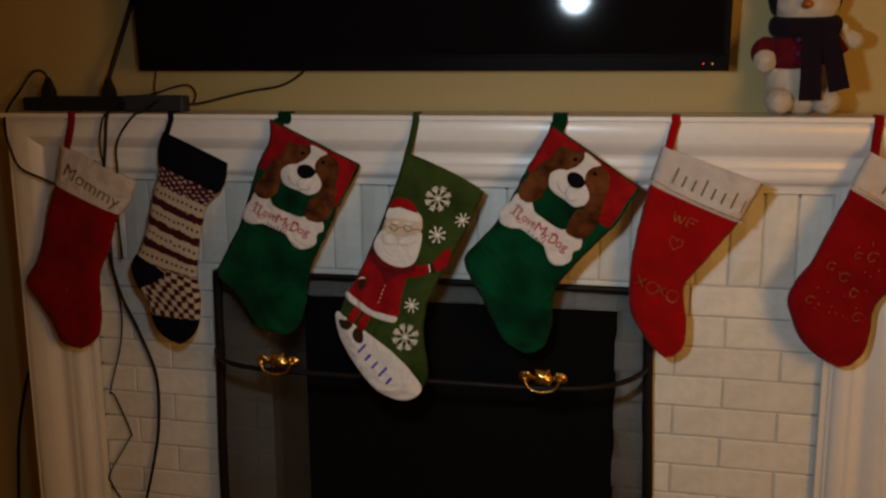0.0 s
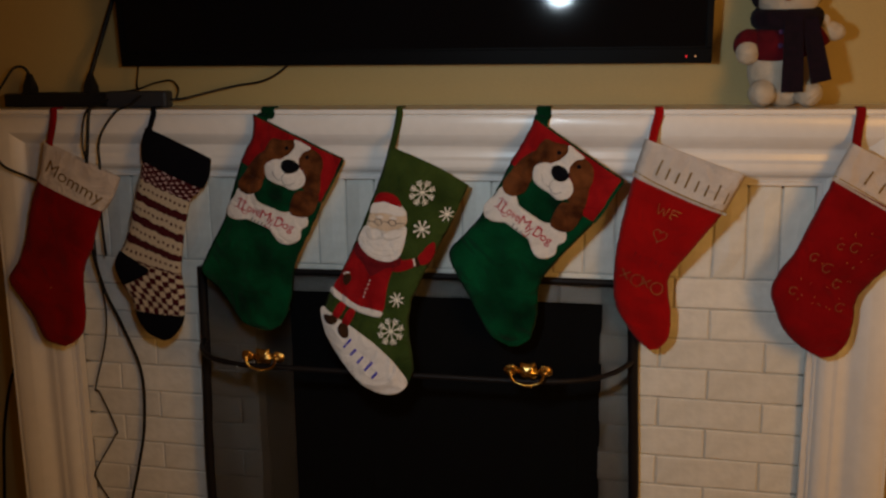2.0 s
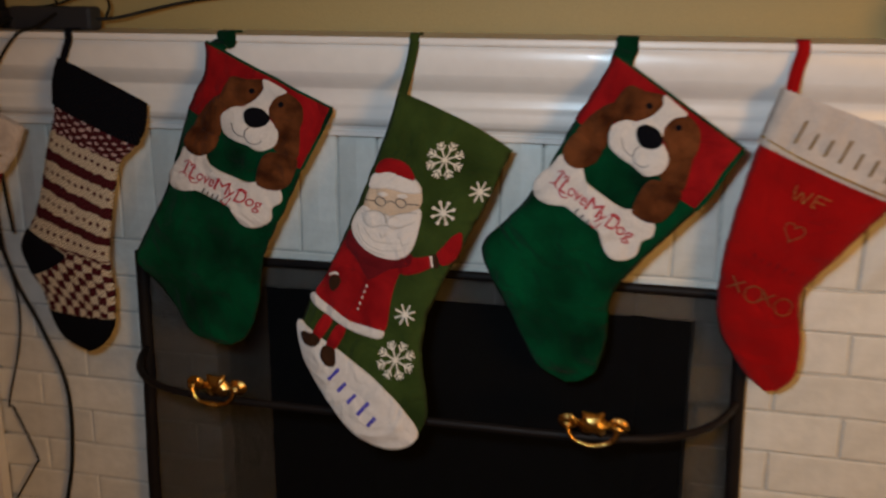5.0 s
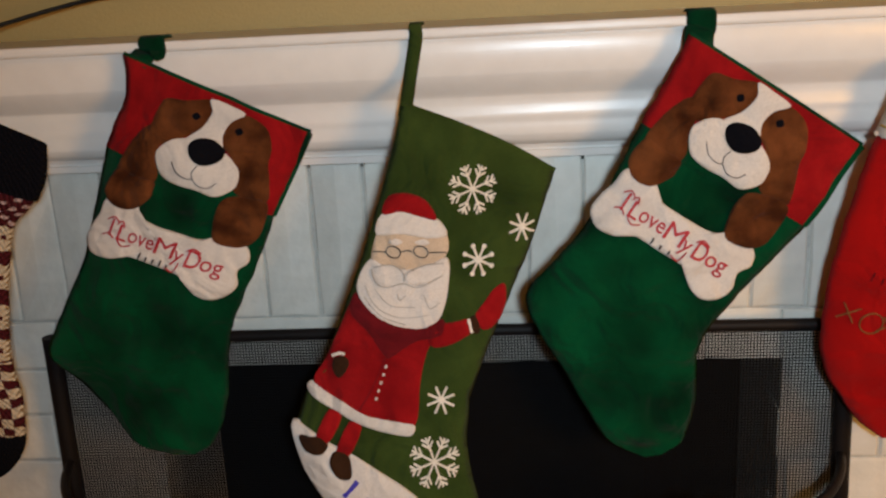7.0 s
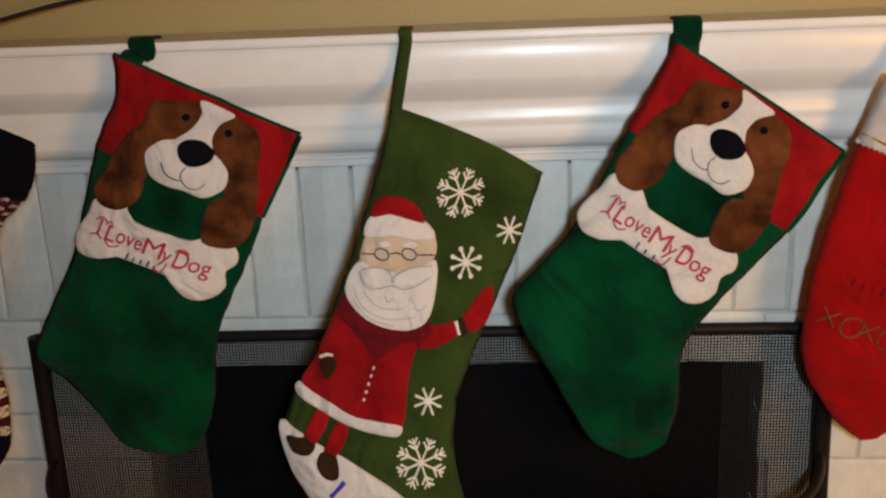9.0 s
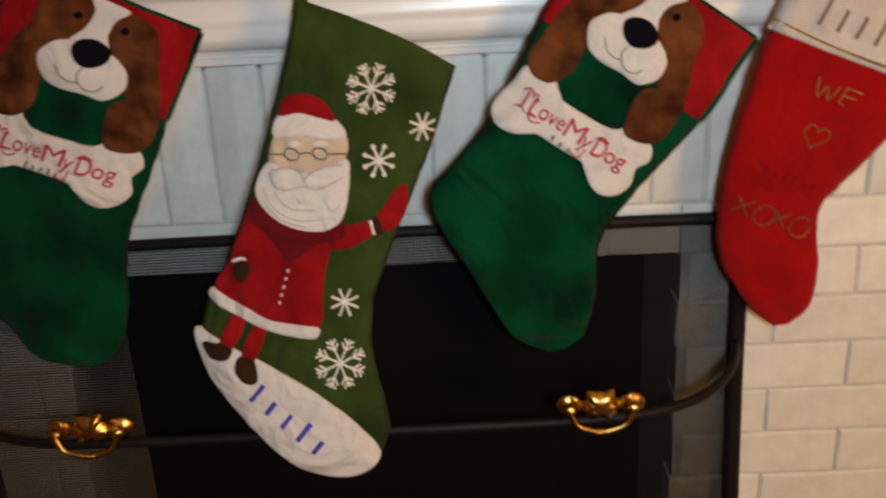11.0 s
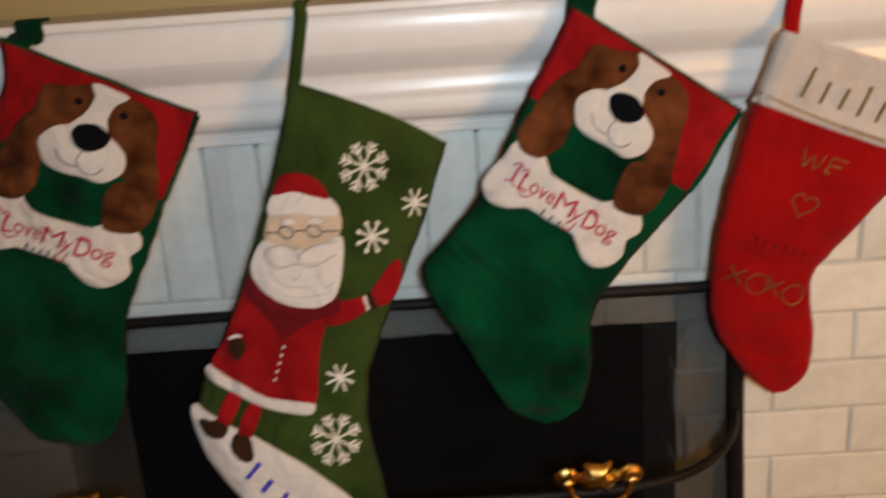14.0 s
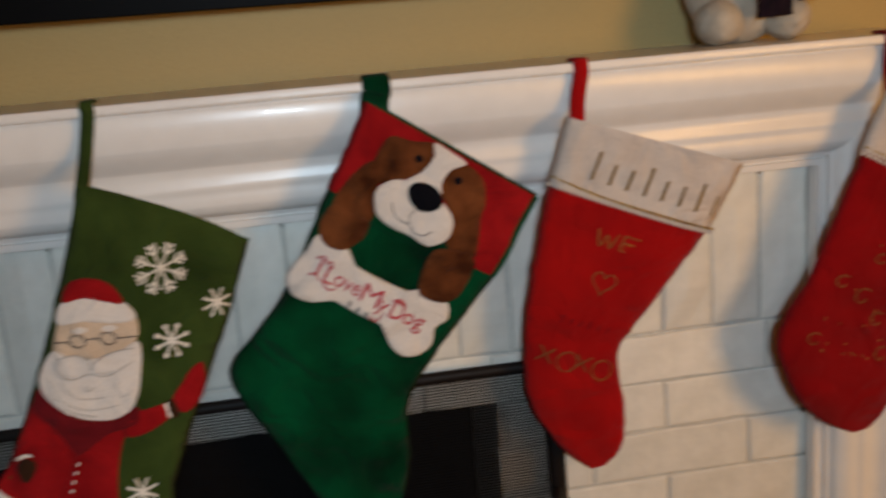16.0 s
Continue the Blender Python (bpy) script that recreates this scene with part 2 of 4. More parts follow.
def tube(bm, points, radius, sides=8, steps=6, smooth_path=True):
    """A round bar or cable along points. radius: one number or one for each end."""
    path = spline(points, steps) if smooth_path else np.array(points, float)
    radii = np.linspace(radius[0], radius[1], len(path)) if isinstance(radius, tuple) else np.full(len(path), radius)
    rings, side = [], None
    for i, p in enumerate(path):
        ahead = Vector(path[min(i + 1, len(path) - 1)] - path[max(i - 1, 0)]).normalized()
        side = (side - ahead * side.dot(ahead)).normalized() if side else ahead.orthogonal().normalized()
        up = ahead.cross(side)
        rings.append([bm.verts.new(Vector(p) + float(radii[i]) * (math.cos(a) * side + math.sin(a) * up))
                      for a in (2 * math.pi * k / sides for k in range(sides))])
    for r, s in zip(rings, rings[1:]):
        for k in range(sides):
            f = bm.faces.new((r[k], r[(k + 1) % sides], s[(k + 1) % sides], s[k]))
            f.smooth = True
    bm.faces.new(rings[0][::-1])
    bm.faces.new(rings[-1])


def lathe(bm, profile, matrix, sides=20):
    """Turned body: profile of (radius, height), round the z axis of matrix."""
    rings = [[bm.verts.new(matrix @ Vector((r * math.cos(a), r * math.sin(a), h))) for a in (2 * math.pi * k / sides for k in range(sides))] for r, h in profile]
    for r, s in zip(rings, rings[1:]):
        for k in range(sides):
            f = bm.faces.new((r[k], r[(k + 1) % sides], s[(k + 1) % sides], s[k]))
            f.smooth = True
    bm.faces.new(rings[0][::-1])
    bm.faces.new(rings[-1])


# ---- the room ----
BRICK_Y, WALL_Y = 2.21, 2.34
MX0, MX1, MZ = -1.325, 0.516, 1.153          # inner edges of the mantel moulding
LEG = 0.172                                  # width of its legs
SHELF_Z = 1.322
OPEN_X0, OPEN_X1, OPEN_Z = -0.826, 0.055, 0.860   # firebox opening


def plain(name, lo, hi, mat, label, category="wall"):
    bm = bmesh.new()
    box(bm, lo, hi)
    return tagged(finish(name, bm, mat), label, category, kind="structure")


bm = bmesh.new()
box(bm, (-3.2, WALL_Y, 0), (MX0 - 0.02, WALL_Y + 0.12, 2.5))
box(bm, (MX1 + 0.02, WALL_Y, 0), (3.2, WALL_Y + 0.12, 2.5))
box(bm, (MX0 - 0.02, WALL_Y, 1.25), (MX1 + 0.02, WALL_Y + 0.12, 2.5))
tagged(finish("wall_north", bm, WALL), "ochre yellow painted wall above the mantel", "wall", kind="structure")
plain("wall_west", (-3.32, -3.2, 0), (-3.2, WALL_Y + 0.12, 2.5), WALL, "ochre yellow painted side wall")
plain("wall_east", (3.2, -3.2, 0), (3.32, WALL_Y + 0.12, 2.5), WALL, "ochre yellow painted side wall")
plain("wall_south", (-3.2, -3.2, 0), (3.2, -3.08, 2.5), WALL, "ochre yellow painted wall behind the room")
plain("floor", (-3.32, -3.2, -0.1), (3.32, WALL_Y + 0.9, 0), FLOOR, "brown carpeted floor", "floor")
plain("ceiling", (-3.32, -3.2, 2.5), (3.32, WALL_Y + 0.12, 2.6), CEILING, "plain off-white ceiling", "ceiling")

# mantel: one wide moulding, mitred round the brick, with a thin shelf lip on top
PROFILE = [(0.0, 0.002), (0.0, 0.026), (0.008, 0.027), (0.009, 0.023), (0.012, 0.023), (0.013, 0.031), (0.016, 0.0325)]
PROFILE += [(float(d), float(p)) for d, p in spline([(0.017, 0.033), (0.022, 0.043), (0.032, 0.050), (0.040, 0.051), (0.047, 0.0505), (0.054, 0.053), (0.062, 0.051), (0.069, 0.050), (0.077, 0.053),
                                                      (0.087, 0.062), (0.099, 0.071), (0.114, 0.0775), (0.128, 0.079), (0.138, 0.077), (0.143, 0.074)], 3)]
PROFILE += [(0.150, 0.074), (0.150, -0.13)]


def mantel():
    top = thing("mantel", (MX0, BRICK_Y, 0), "glossy white painted wooden mantel with wide moulding round the brick", "mantel", kind="structure")
    bm = bmesh.new()
    legs = []
    for d, p in PROFILE:
        y = -p
        e = d * (SHELF_Z - 0.007 - MZ) / 0.150
        w = d * LEG / 0.150
        legs.append([bm.verts.new(v) for v in ((-w, y, 0), (-w, y, MZ + e), (MX1 - MX0 + w, y, MZ + e), (MX1 - MX0 + w, y, 0))])
    for a, b in zip(legs, legs[1:]):
        for k in range(3):
            bm.faces.new((a[k], a[k + 1], b[k + 1], b[k]))
    bmesh.ops.recalc_face_normals(bm, faces=bm.faces[:])
    ob = part("moulding", bm, WHITE, top, smooth=True)
    ob.data.set_sharp_from_angle(angle=radians(32))
    bm = bmesh.new()
    box(bm, (-LEG - 0.010, -0.0865, SHELF_Z - 0.0125), (MX1 - MX0 + LEG + 0.010, WALL_Y - BRICK_Y - 0.001, SHELF_Z), 0.004)
    part("shelf", bm, WHITE, top)


mantel()

# ---- fireplace ----
def fireplace():
    wall = thing("brick_surround", (MX0, BRICK_Y, 0), "white painted brick surround with an upright course over the firebox", "fireplace", kind="structure")
    o = Vector((MX0, BRICK_Y, 0))
    bm = bmesh.new()
    back = WALL_Y + 0.119
    f = 0.006
    gap = 0.011
    for lo, hi in (((MX0 + gap, BRICK_Y + f, 0), (OPEN_X0 - 0.003, back, OPEN_Z + 0.06)),
                   ((OPEN_X1 + 0.003, BRICK_Y + f, 0), (MX1 - gap, back, OPEN_Z + 0.06)),
                   ((MX0 + gap, BRICK_Y + f, OPEN_Z + 0.06), (MX1 - gap, back, MZ - gap)),
                   ((OPEN_X0 - 0.003, BRICK_Y + f, OPEN_Z + 0.003), (OPEN_X1 + 0.003, back, OPEN_Z + 0.06)),
                   ((MX0 - 0.05, BRICK_Y + 0.06, 0), (MX0 + gap, back, MZ + 0.09)), ((MX1 - gap, BRICK_Y + 0.06, 0), (MX1 + 0.05, back, MZ + 0.09)),
                   ((MX0 + gap, BRICK_Y + 0.06, MZ - gap), (MX1 - gap, back, MZ + 0.09))):
        box(bm, Vector(lo) - o, Vector(hi) - o)
    part("mortar", bm, MORTAR, wall, "painted mortar joints")
    # firebox: sooty sides narrowing to the back
    bm = bmesh.new()
    x0, x1, z1, y0, y1 = OPEN_X0 + 0.004, OPEN_X1 - 0.004, OPEN_Z + 0.004, back - 0.02, back + 0.42
    ring = [[bm.verts.new(Vector(v) - o) for v in ((a, y, 0.0), (a, y, z), (b, y, z), (b, y, 0.0))] for a, b, y, z in
            ((x0 - 0.05, x1 + 0.05, y0, z1 + 0.05), (x0 + 0.10, x1 - 0.10, y1, z1 + 0.05))]
    for k in range(3):
        bm.faces.new((ring[0][k], ring[0][k + 1], ring[1][k + 1], ring[1][k]))
    bm.faces.new(ring[1])
    box(bm, Vector((x0 - 0.05, BRICK_Y + 0.02, 0.0)) - o, Vector((x1 + 0.05, y1 + 0.02, 0.02)) - o)
    part("firebox", bm, SOOT, wall, "soot-black firebox lining")
    return wall


SURROUND = fireplace()


def fire_screen():
    x0, x1, z1, y = -0.946, 0.131, 0.929, 2.180
    top = thing("fire_screen", ((x0 + x1) / 2, y, 0), "black wire mesh fire screen with a bowed rail and brass handles", "fire screen")
    top.rotation_euler = (0, 0, radians(0.8))
    w = (x1 - x0) / 2
    for name, pts in (("frame_rail", [(-w, 0, z1 - 0.010), (0, 0, z1 - 0.008), (w, 0, z1 - 0.010)]),
                      ("frame_rail", [(-w, 0, 0.03), (w, 0, 0.03)])):
        bm = bmesh.new()
        tube(bm, pts, 0.0085, 8, 8)
        part(name, bm, IRON, top)
    for s in (-1, 1):
        bm = bmesh.new()
        tube(bm, [(s * w, 0, 0.0), (s * (w + 0.012), 0, 0.35), (s * (w + 0.003), 0.0, 0.7), (s * w, 0, z1 - 0.004)], 0.0125, 10, 8)
        part("frame_post", bm, IRON, top)
    # woven wire
    verts, faces = [], []

    def wire(a, b, across):
        n = len(verts)
        for p in (a, b):
            for u, v in ((-1, -1), (1, -1), (1, 1), (-1, 1)):
                verts.append((p[0] + u * across[0], p[1] + v * 0.0003, p[2] + u * across[1]))
        faces.extend([(n, n + 1, n + 5, n + 4), (n + 1, n + 2, n + 6, n + 5), (n + 2, n + 3, n + 7, n + 6), (n + 3, n, n + 4, n + 7)])

    pitch, half = 0.0042, 0.00070
    for i in range(int(2 * w / pitch)):
        x = -w + (i + 0.5) * pitch
        wire((x, 0.001, 0.03), (x, 0.001, z1 - 0.01), (half, 0))
    for i in range(int((z1 - 0.04) / pitch)):
        z = 0.03 + (i + 0.5) * pitch
        wire((-w, 0.0, z), (w, 0.0, z), (0, half))
    mesh = bpy.data.meshes.new("wire_mesh")
    mesh.from_pydata(verts, [], faces)
    mesh.materials.append(WIRE)
    net = new("wire_mesh", mesh)
    net.parent = top
    tagged(net, "fine black woven wire")
    # rail bowed out towards the room, on the two posts
    zr, bow = 0.735, 0.194
    pts = []
    for i in range(65):
        a = math.pi * (1 - i / 64)
        pts.append((w * math.copysign(abs(math.cos(a)) ** (2 / 7), math.cos(a)), -bow * abs(math.sin(a)) ** 1.5, zr))
    bm = bmesh.new()
    tube(bm, pts, 0.0065, 8, 1, False)
    part("bowed_rail", bm, IRON, top)
    for x in (-0.090, -0.706):
        handle(top, Vector((x - (x0 + x1) / 2, -bow - 0.006, zr + 0.019)))


def handle(top, o):
    """Brass bail pull: pierced back plate, two rosettes with posts, and a swinging bail."""
    half = 0.038
    bm = bmesh.new()
    n = 48
    ring = []
    for k in range(n):
        a = 2 * math.pi * k / n
        r = 1 + 0.15 * math.cos(6 * a) + 0.08 * math.cos(11 * a + 1)
        ring.append((o.x + 0.025 * r * math.cos(a), o.z + 0.005 + 0.020 * r * math.sin(a) * (1.1 if math.sin(a) > 0 else 0.8)))
    c0, c1 = bm.verts.new((o.x, o.y - 0.011, o.z + 0.004)), bm.verts.new((o.x, o.y + 0.003, o.z))
    f = [bm.verts.new((x, o.y - 0.0015, z)) for x, z in ring]
    g = [bm.verts.new((x, o.y + 0.002, z)) for x, z in ring]
    for k in range(n):
        j = (k + 1) % n
        bm.faces.new((c0, f[k], f[j]))
        bm.faces.new((c1, g[j], g[k]))
        bm.faces.new((f[k], g[k], g[j], f[j]))
    plate = part("handle", bm, BRASS, top, "polished brass bail handle", True)
    for s in (-1, 1):
        bm = bmesh.new()
        m = Matrix.Translation((o.x + s * half, o.y + 0.002, o.z + 0.008)) @ Matrix.Rotation(math.pi / 2, 4, "X") @ Matrix.Diagonal((1.15, 1, 1, 1))
        lathe(bm, [(0.0135, 0), (0.0135, 0.002), (0.010, 0.0045), (0.006, 0.006), (0.005, 0.012), (0.007, 0.014), (0.005, 0.018), (0.001, 0.019)], m)
        tube(bm, [(o.x + s * (half - 0.005), o.y - 0.004, o.z + 0.010), (o.x + s * (half - 0.007), o.y - 0.005, o.z + 0.017), (o.x + s * (half - 0.003), o.y - 0.004, o.z + 0.022)], (0.005, 0.0035), 8, 4)
        part("rosette", bm, BRASS, plate)
    bm = bmesh.new()
    y = o.y - 0.014
    tube(bm, [(o.x - half, y, o.z + 0.010), (o.x - half + 0.004, y - 0.002, o.z - 0.003), (o.x - 0.026, y - 0.003, o.z - 0.013), (o.x - 0.010, y - 0.004, o.z - 0.018),
              (o.x, y - 0.004, o.z - 0.019), (o.x + 0.010, y - 0.004, o.z - 0.018), (o.x + 0.026, y - 0.003, o.z - 0.013), (o.x + half - 0.004, y - 0.002, o.z - 0.003), (o.x + half, y, o.z + 0.010)], 0.0034, 8, 5)
    for x in (-0.007, 0, 0.007):
        ball(bm, (o.x + x, y - 0.004, o.z - 0.019), (0.0026, 0.0048, 0.0048), seg=12)
    part("bail", bm, BRASS, plate)


fire_screen()


# ---- on the wall and the shelf ----
def television():
    x0, x1, z0, z1, y = -1.152, 0.286, 1.421, 2.245, 2.234
    top = thing("television", ((x0 + x1) / 2, y, z0), "large black flat television, switched off, on the wall", "television")
    top.rotation_euler = (radians(3.9), radians(0.3), radians(1.5))
    w, h = (x1 - x0) / 2, z1 - z0
    bm = bmesh.new()
    box(bm, (-w, 0, 0), (w, 0.045, h), 0.006)
    part("body", bm, BEZEL, top)
    bm = bmesh.new()
    box(bm, (-w + 0.016, -0.001, 0.038), (w - 0.016, 0.004, h - 0.016), 0.0005)
    part("screen", bm, SCREEN, top, "dark glossy screen")
    for name, lo, hi in (("bezel", (-w, -0.004, 0), (w, 0.004, 0.034)), ("bezel", (-w, -0.004, h - 0.014), (w, 0.004, h)),
                         ("bezel", (-w, -0.0045, 0.034), (-w + 0.014, 0.004, h - 0.014)), ("bezel", (w - 0.014, -0.0045, 0.034), (w, 0.004, h - 0.014))):
        bm = bmesh.new()
        box(bm, lo, hi, 0.002)
        part(name, bm, BEZEL, top)
    for x, mat, label in ((w - 0.056, glow("standby_red", (1.0, 0.03, 0.04), 1.6), "glowing red standby light"), (w - 0.036, glow("standby_amber", (1.0, 0.5, 0.2), 0.5), "faint amber light")):
        bm = bmesh.new()
        ball(bm, (x, -0.0045, 0.016), (0.0022, 0.001, 0.0022), seg=10)
        part("standby_light", bm, mat, top, label)
    bm = bmesh.new()
    box(bm, (-0.25, 0.045, 0.25), (0.25, WALL_Y - y - 0.0005, 0.55))
    part("wall_bracket", bm, IRON, top)


television()


def plush_snowman():
    """One soft toy, a single mesh."""
    x, y, z = 0.440, 2.250, SHELF_Z
    bm = bmesh.new()
    ball(bm, (0, 0.005, 0.085), (0.083, 0.062, 0.086), 0, seg=32)
    ball(bm, (-0.008, 0, 0.134), (0.080, 0.066, 0.058), 1, seg=32)
    ball(bm, (0.002, 0.002, 0.251), (0.072, 0.064, 0.068), 0, seg=32)
    ball(bm, (0.0, 0.012, 0.290), (0.075, 0.066, 0.052), 2, seg=24)
    for s in (-0.066, 0.062):
        ball(bm, (s, 0.010, 0.270), (0.018, 0.034, 0.050), 2)
    ball(bm, (-0.006, -0.064, 0.240), (0.012, 0.030, 0.010), 3)
    for s in (-0.050, 0.052):
        ball(bm, (s, -0.034, 0.031), (0.032, 0.042, 0.031), 0)
    ball(bm, (-0.082, -0.012, 0.138), (0.036, 0.032, 0.036), 1, Matrix.Rotation(0.6, 4, "Y"))
    ball(bm, (-0.086, -0.030, 0.121), (0.027, 0.026, 0.027), 0)
    ball(bm, (0.066, -0.004, 0.156), (0.034, 0.026, 0.028), 1)
    ball(bm, (0.098, -0.010, 0.166), (0.032, 0.020, 0.021), 0, Matrix.Rotation(0.25, 4, "Y"))
    ball(bm, (0.082, -0.016, 0.184), (0.012, 0.014, 0.018), 0)
    # scarf: a thick wrap and two hanging tails
    n = 28
    rings = []
    for k in range(n):
        a = 2 * math.pi * k / n
        c = Vector((0.066 * math.cos(a), 0.060 * math.sin(a) - 0.004, 0.196 + 0.006 * math.sin(a)))
        out = Vector((math.cos(a), math.sin(a), 0))
        rings.append([bm.verts.new(c + 0.016 * math.cos(b) * out + Vector((0, 0, 0.023 * math.sin(b)))) for b in (2 * math.pi * j / 10 for j in range(10))])
    for k in range(n):
        for j in range(10):
            f = bm.faces.new((rings[k][j], rings[(k + 1) % n][j], rings[(k + 1) % n][(j + 1) % 10], rings[k][(j + 1) % 10]))
            f.material_index, f.smooth = 2, True
    for a, b, w in (((0.006, -0.076, 0.195), (0.010, -0.084, 0.034), 0.024), ((0.040, -0.070, 0.190), (0.072, -0.077, 0.056), 0.022)):
        a, b = Vector(a), Vector(b)
        side = Vector((0, 1, 0)).cross(b - a).normalized()
        rows = []
        for i in range(9):
            p = a.lerp(b, i / 8) + Vector((0, -0.006 * math.sin(math.pi * i / 8), 0))
            ww = w * (0.8 + 0.2 * i / 8)
            rows.append([bm.verts.new(p + s * ww * side + Vector((0, t, 0))) for s, t in ((-1, -0.004), (1, -0.004), (1, 0.004), (-1, 0.004))])
        for r, s in zip(rows, rows[1:]):
            for k in range(4):
                f = bm.faces.new((r[k], r[(k + 1) % 4], s[(k + 1) % 4], s[k]))
                f.material_index = 2
        for r in (rows[0], rows[-1]):
            bm.faces.new(r).material_index = 2
    for zz in (0.165, 0.135):
        ball(bm, (-0.018, -0.067, zz), (0.006, 0.003, 0.006), 4, seg=12)
    ob = finish("plush_snowman", bm, [PLUSH_WHITE, PLAID, SCARF, ORANGE, felt("violet_button", (0.12, 0.05, 0.14))])
    ob.location, ob.scale = (x, y, z), (0.94, 0.94, 0.97)
    tagged(ob, "soft white plush snowman in a maroon top and black scarf", "soft toy")


plush_snowman()


def power_strip():
    top = thing("power_strip", (-1.27, 2.262, SHELF_Z), "long black power strip lying on the mantel shelf", "power strip")
    bm = bmesh.new()
    box(bm, (-0.250, -0.026, 0), (0.19, 0.026, 0.036), 0.006)
    part("body", bm, PLASTIC, top)
    for i in range(6):
        bm = bmesh.new()
        box(bm, (-0.20 + i * 0.055, -0.017, 0.0355), (-0.164 + i * 0.055, 0.017, 0.0385), 0.001)
        part("socket", bm, PLASTIC, top)
    ad = thing("power_adaptor", (-1.115, 2.222, SHELF_Z), "dark blue-grey power adaptor on the mantel beside the strip", "adaptor")
    bm = bmesh.new()
    box(bm, (-0.085, -0.020, 0), (0.085, 0.018, 0.042), 0.007)
    part("body", bm, ADAPTOR, ad)


power_strip()


def cable(label, points, radius, plug=None):
    o = Vector(points[0])
    top = thing("power_cable", o, label, "cable")
    bm = bmesh.new()
    tube(bm, [Vector(p) - o for p in points], radius, 8, 8)
    part("cord", bm, RUBBER, top, smooth=True)
    if plug:
        bm = bmesh.new()
        p = Vector(plug) - o
        rows = [((0.013, 0.016), -0.001), ((0.013, 0.015), 0.016), ((0.009, 0.010), 0.032), ((0.005, 0.005), 0.050)]
        rings = [[bm.verts.new(p + Vector((sx * a, sy * b, h))) for sx, sy in ((-1, -1), (1, -1), (1, 1), (-1, 1))] for (a, b), h in rows]
        for r, s in zip(rings, rings[1:]):
            for k in range(4):
                bm.faces.new((r[k], r[(k + 1) % 4], s[(k + 1) % 4], s[k]))
        bm.faces.new(rings[0][::-1])
        bm.faces.new(rings[-1])
        part("plug", bm, PLASTIC, top)


SZ = SHELF_Z
cable("thick black cord hanging from the mantel to the floor", [(-1.200, 2.24, SZ + 0.030), (-1.192, 2.17, SZ + 0.012), (-1.188, 2.112, SZ + 0.000), (-1.196, 2.104, 1.24), (-1.214, 2.108, 1.12), (-1.226, 2.13, 0.98),
      (-1.225, 2.17, 0.85), (-1.190, 2.19, 0.74), (-1.152, 2.195, 0.62), (-1.155, 2.195, 0.48), (-1.180, 2.195, 0.36), (-1.215, 2.18, 0.20), (-1.22, 2.15, 0.02)], 0.0042)
cable("thin kinked black wire hanging over the mantel brick", [(-1.192, 2.24, SZ + 0.030), (-1.195, 2.16, SZ + 0.008), (-1.200, 2.114, SZ - 0.006), (-1.214, 2.110, 1.25), (-1.208, 2.110, 1.19), (-1.204, 2.112, 1.12), (-1.235, 2.16, 0.92), (-1.243, 2.195, 0.80), (-1.256, 2.199, 0.70),
      (-1.296, 2.199, 0.57), (-1.285, 2.199, 0.555), (-1.244, 2.199, 0.455), (-1.252, 2.199, 0.43), (-1.318, 2.199, 0.325), (-1.312, 2.199, 0.29), (-1.27, 2.199, 0.20), (-1.26, 2.18, 0.02)], 0.0022)
cable("black cord from the adaptor over the mantel edge", [(-1.100, 2.205, SZ + 0.030), (-1.105, 2.15, SZ + 0.008), (-1.116, 2.112, SZ - 0.004), (-1.150, 2.104, 1.275), (-1.168, 2.106, 1.235), (-1.170, 2.108, 1.18), (-1.185, 2.12, 1.06), (-1.20, 2.15, 0.95)], 0.0032)
cable("black cord leading round the mantel end to a stocking", [(-1.455, 2.262, SZ + 0.085), (-1.466, 2.255, SZ + 0.104), (-1.486, 2.24, SZ + 0.100), (-1.508, 2.215, SZ + 0.055), (-1.506, 2.16, SZ + 0.012), (-1.484, 2.112, 1.295), (-1.468, 2.104, 1.235), (-1.440, 2.100, 1.185), (-1.38, 2.104, 1.158), (-1.32, 2.12, 1.13)], 0.0034, (-1.455, 2.262, SZ + 0.037))
cable("black cord hanging down the wall beside the mantel", [(-1.508, 2.30, SZ + 0.03), (-1.535, 2.30, 1.27), (-1.560, 2.31, 1.10), (-1.590, 2.32, 0.95), (-1.580, 2.325, 0.80), (-1.600, 2.325, 0.66), (-1.66, 2.325, 0.52), (-1.70, 2.325, 0.36), (-1.72, 2.32, 0.15), (-1.72, 2.30, 0.02)], 0.0042)
cable("black cord rising from the strip to the television", [(-1.275, 2.262, SZ + 0.080), (-1.262, 2.28, 1.46), (-1.235, 2.30, 1.55), (-1.205, 2.32, 1.66), (-1.16, 2.325, 1.80), (-1.05, 2.318, 1.95)], 0.0062, (-1.275, 2.262, SZ + 0.037))
cable("thin black cord looping from the adaptor to the television", [(-1.035, 2.222, SZ + 0.020), (-1.00, 2.24, SZ + 0.022), (-0.93, 2.27, SZ + 0.040), (-0.87, 2.29, SZ + 0.053), (-0.81, 2.29, SZ + 0.062), (-0.76, 2.29, SZ + 0.085), (-0.71, 2.295, SZ + 0.13), (-0.65, 2.30, 1.52)], 0.0030)
cable("thin black cord arched over the power adaptor", [(-1.02, 2.235, SZ + 0.022), (-1.02, 2.25, SZ + 0.045), (-1.05, 2.27, SZ + 0.066), (-1.10, 2.28, SZ + 0.060), (-1.15, 2.28, SZ + 0.045), (-1.19, 2.272, SZ + 0.038)], 0.0026)
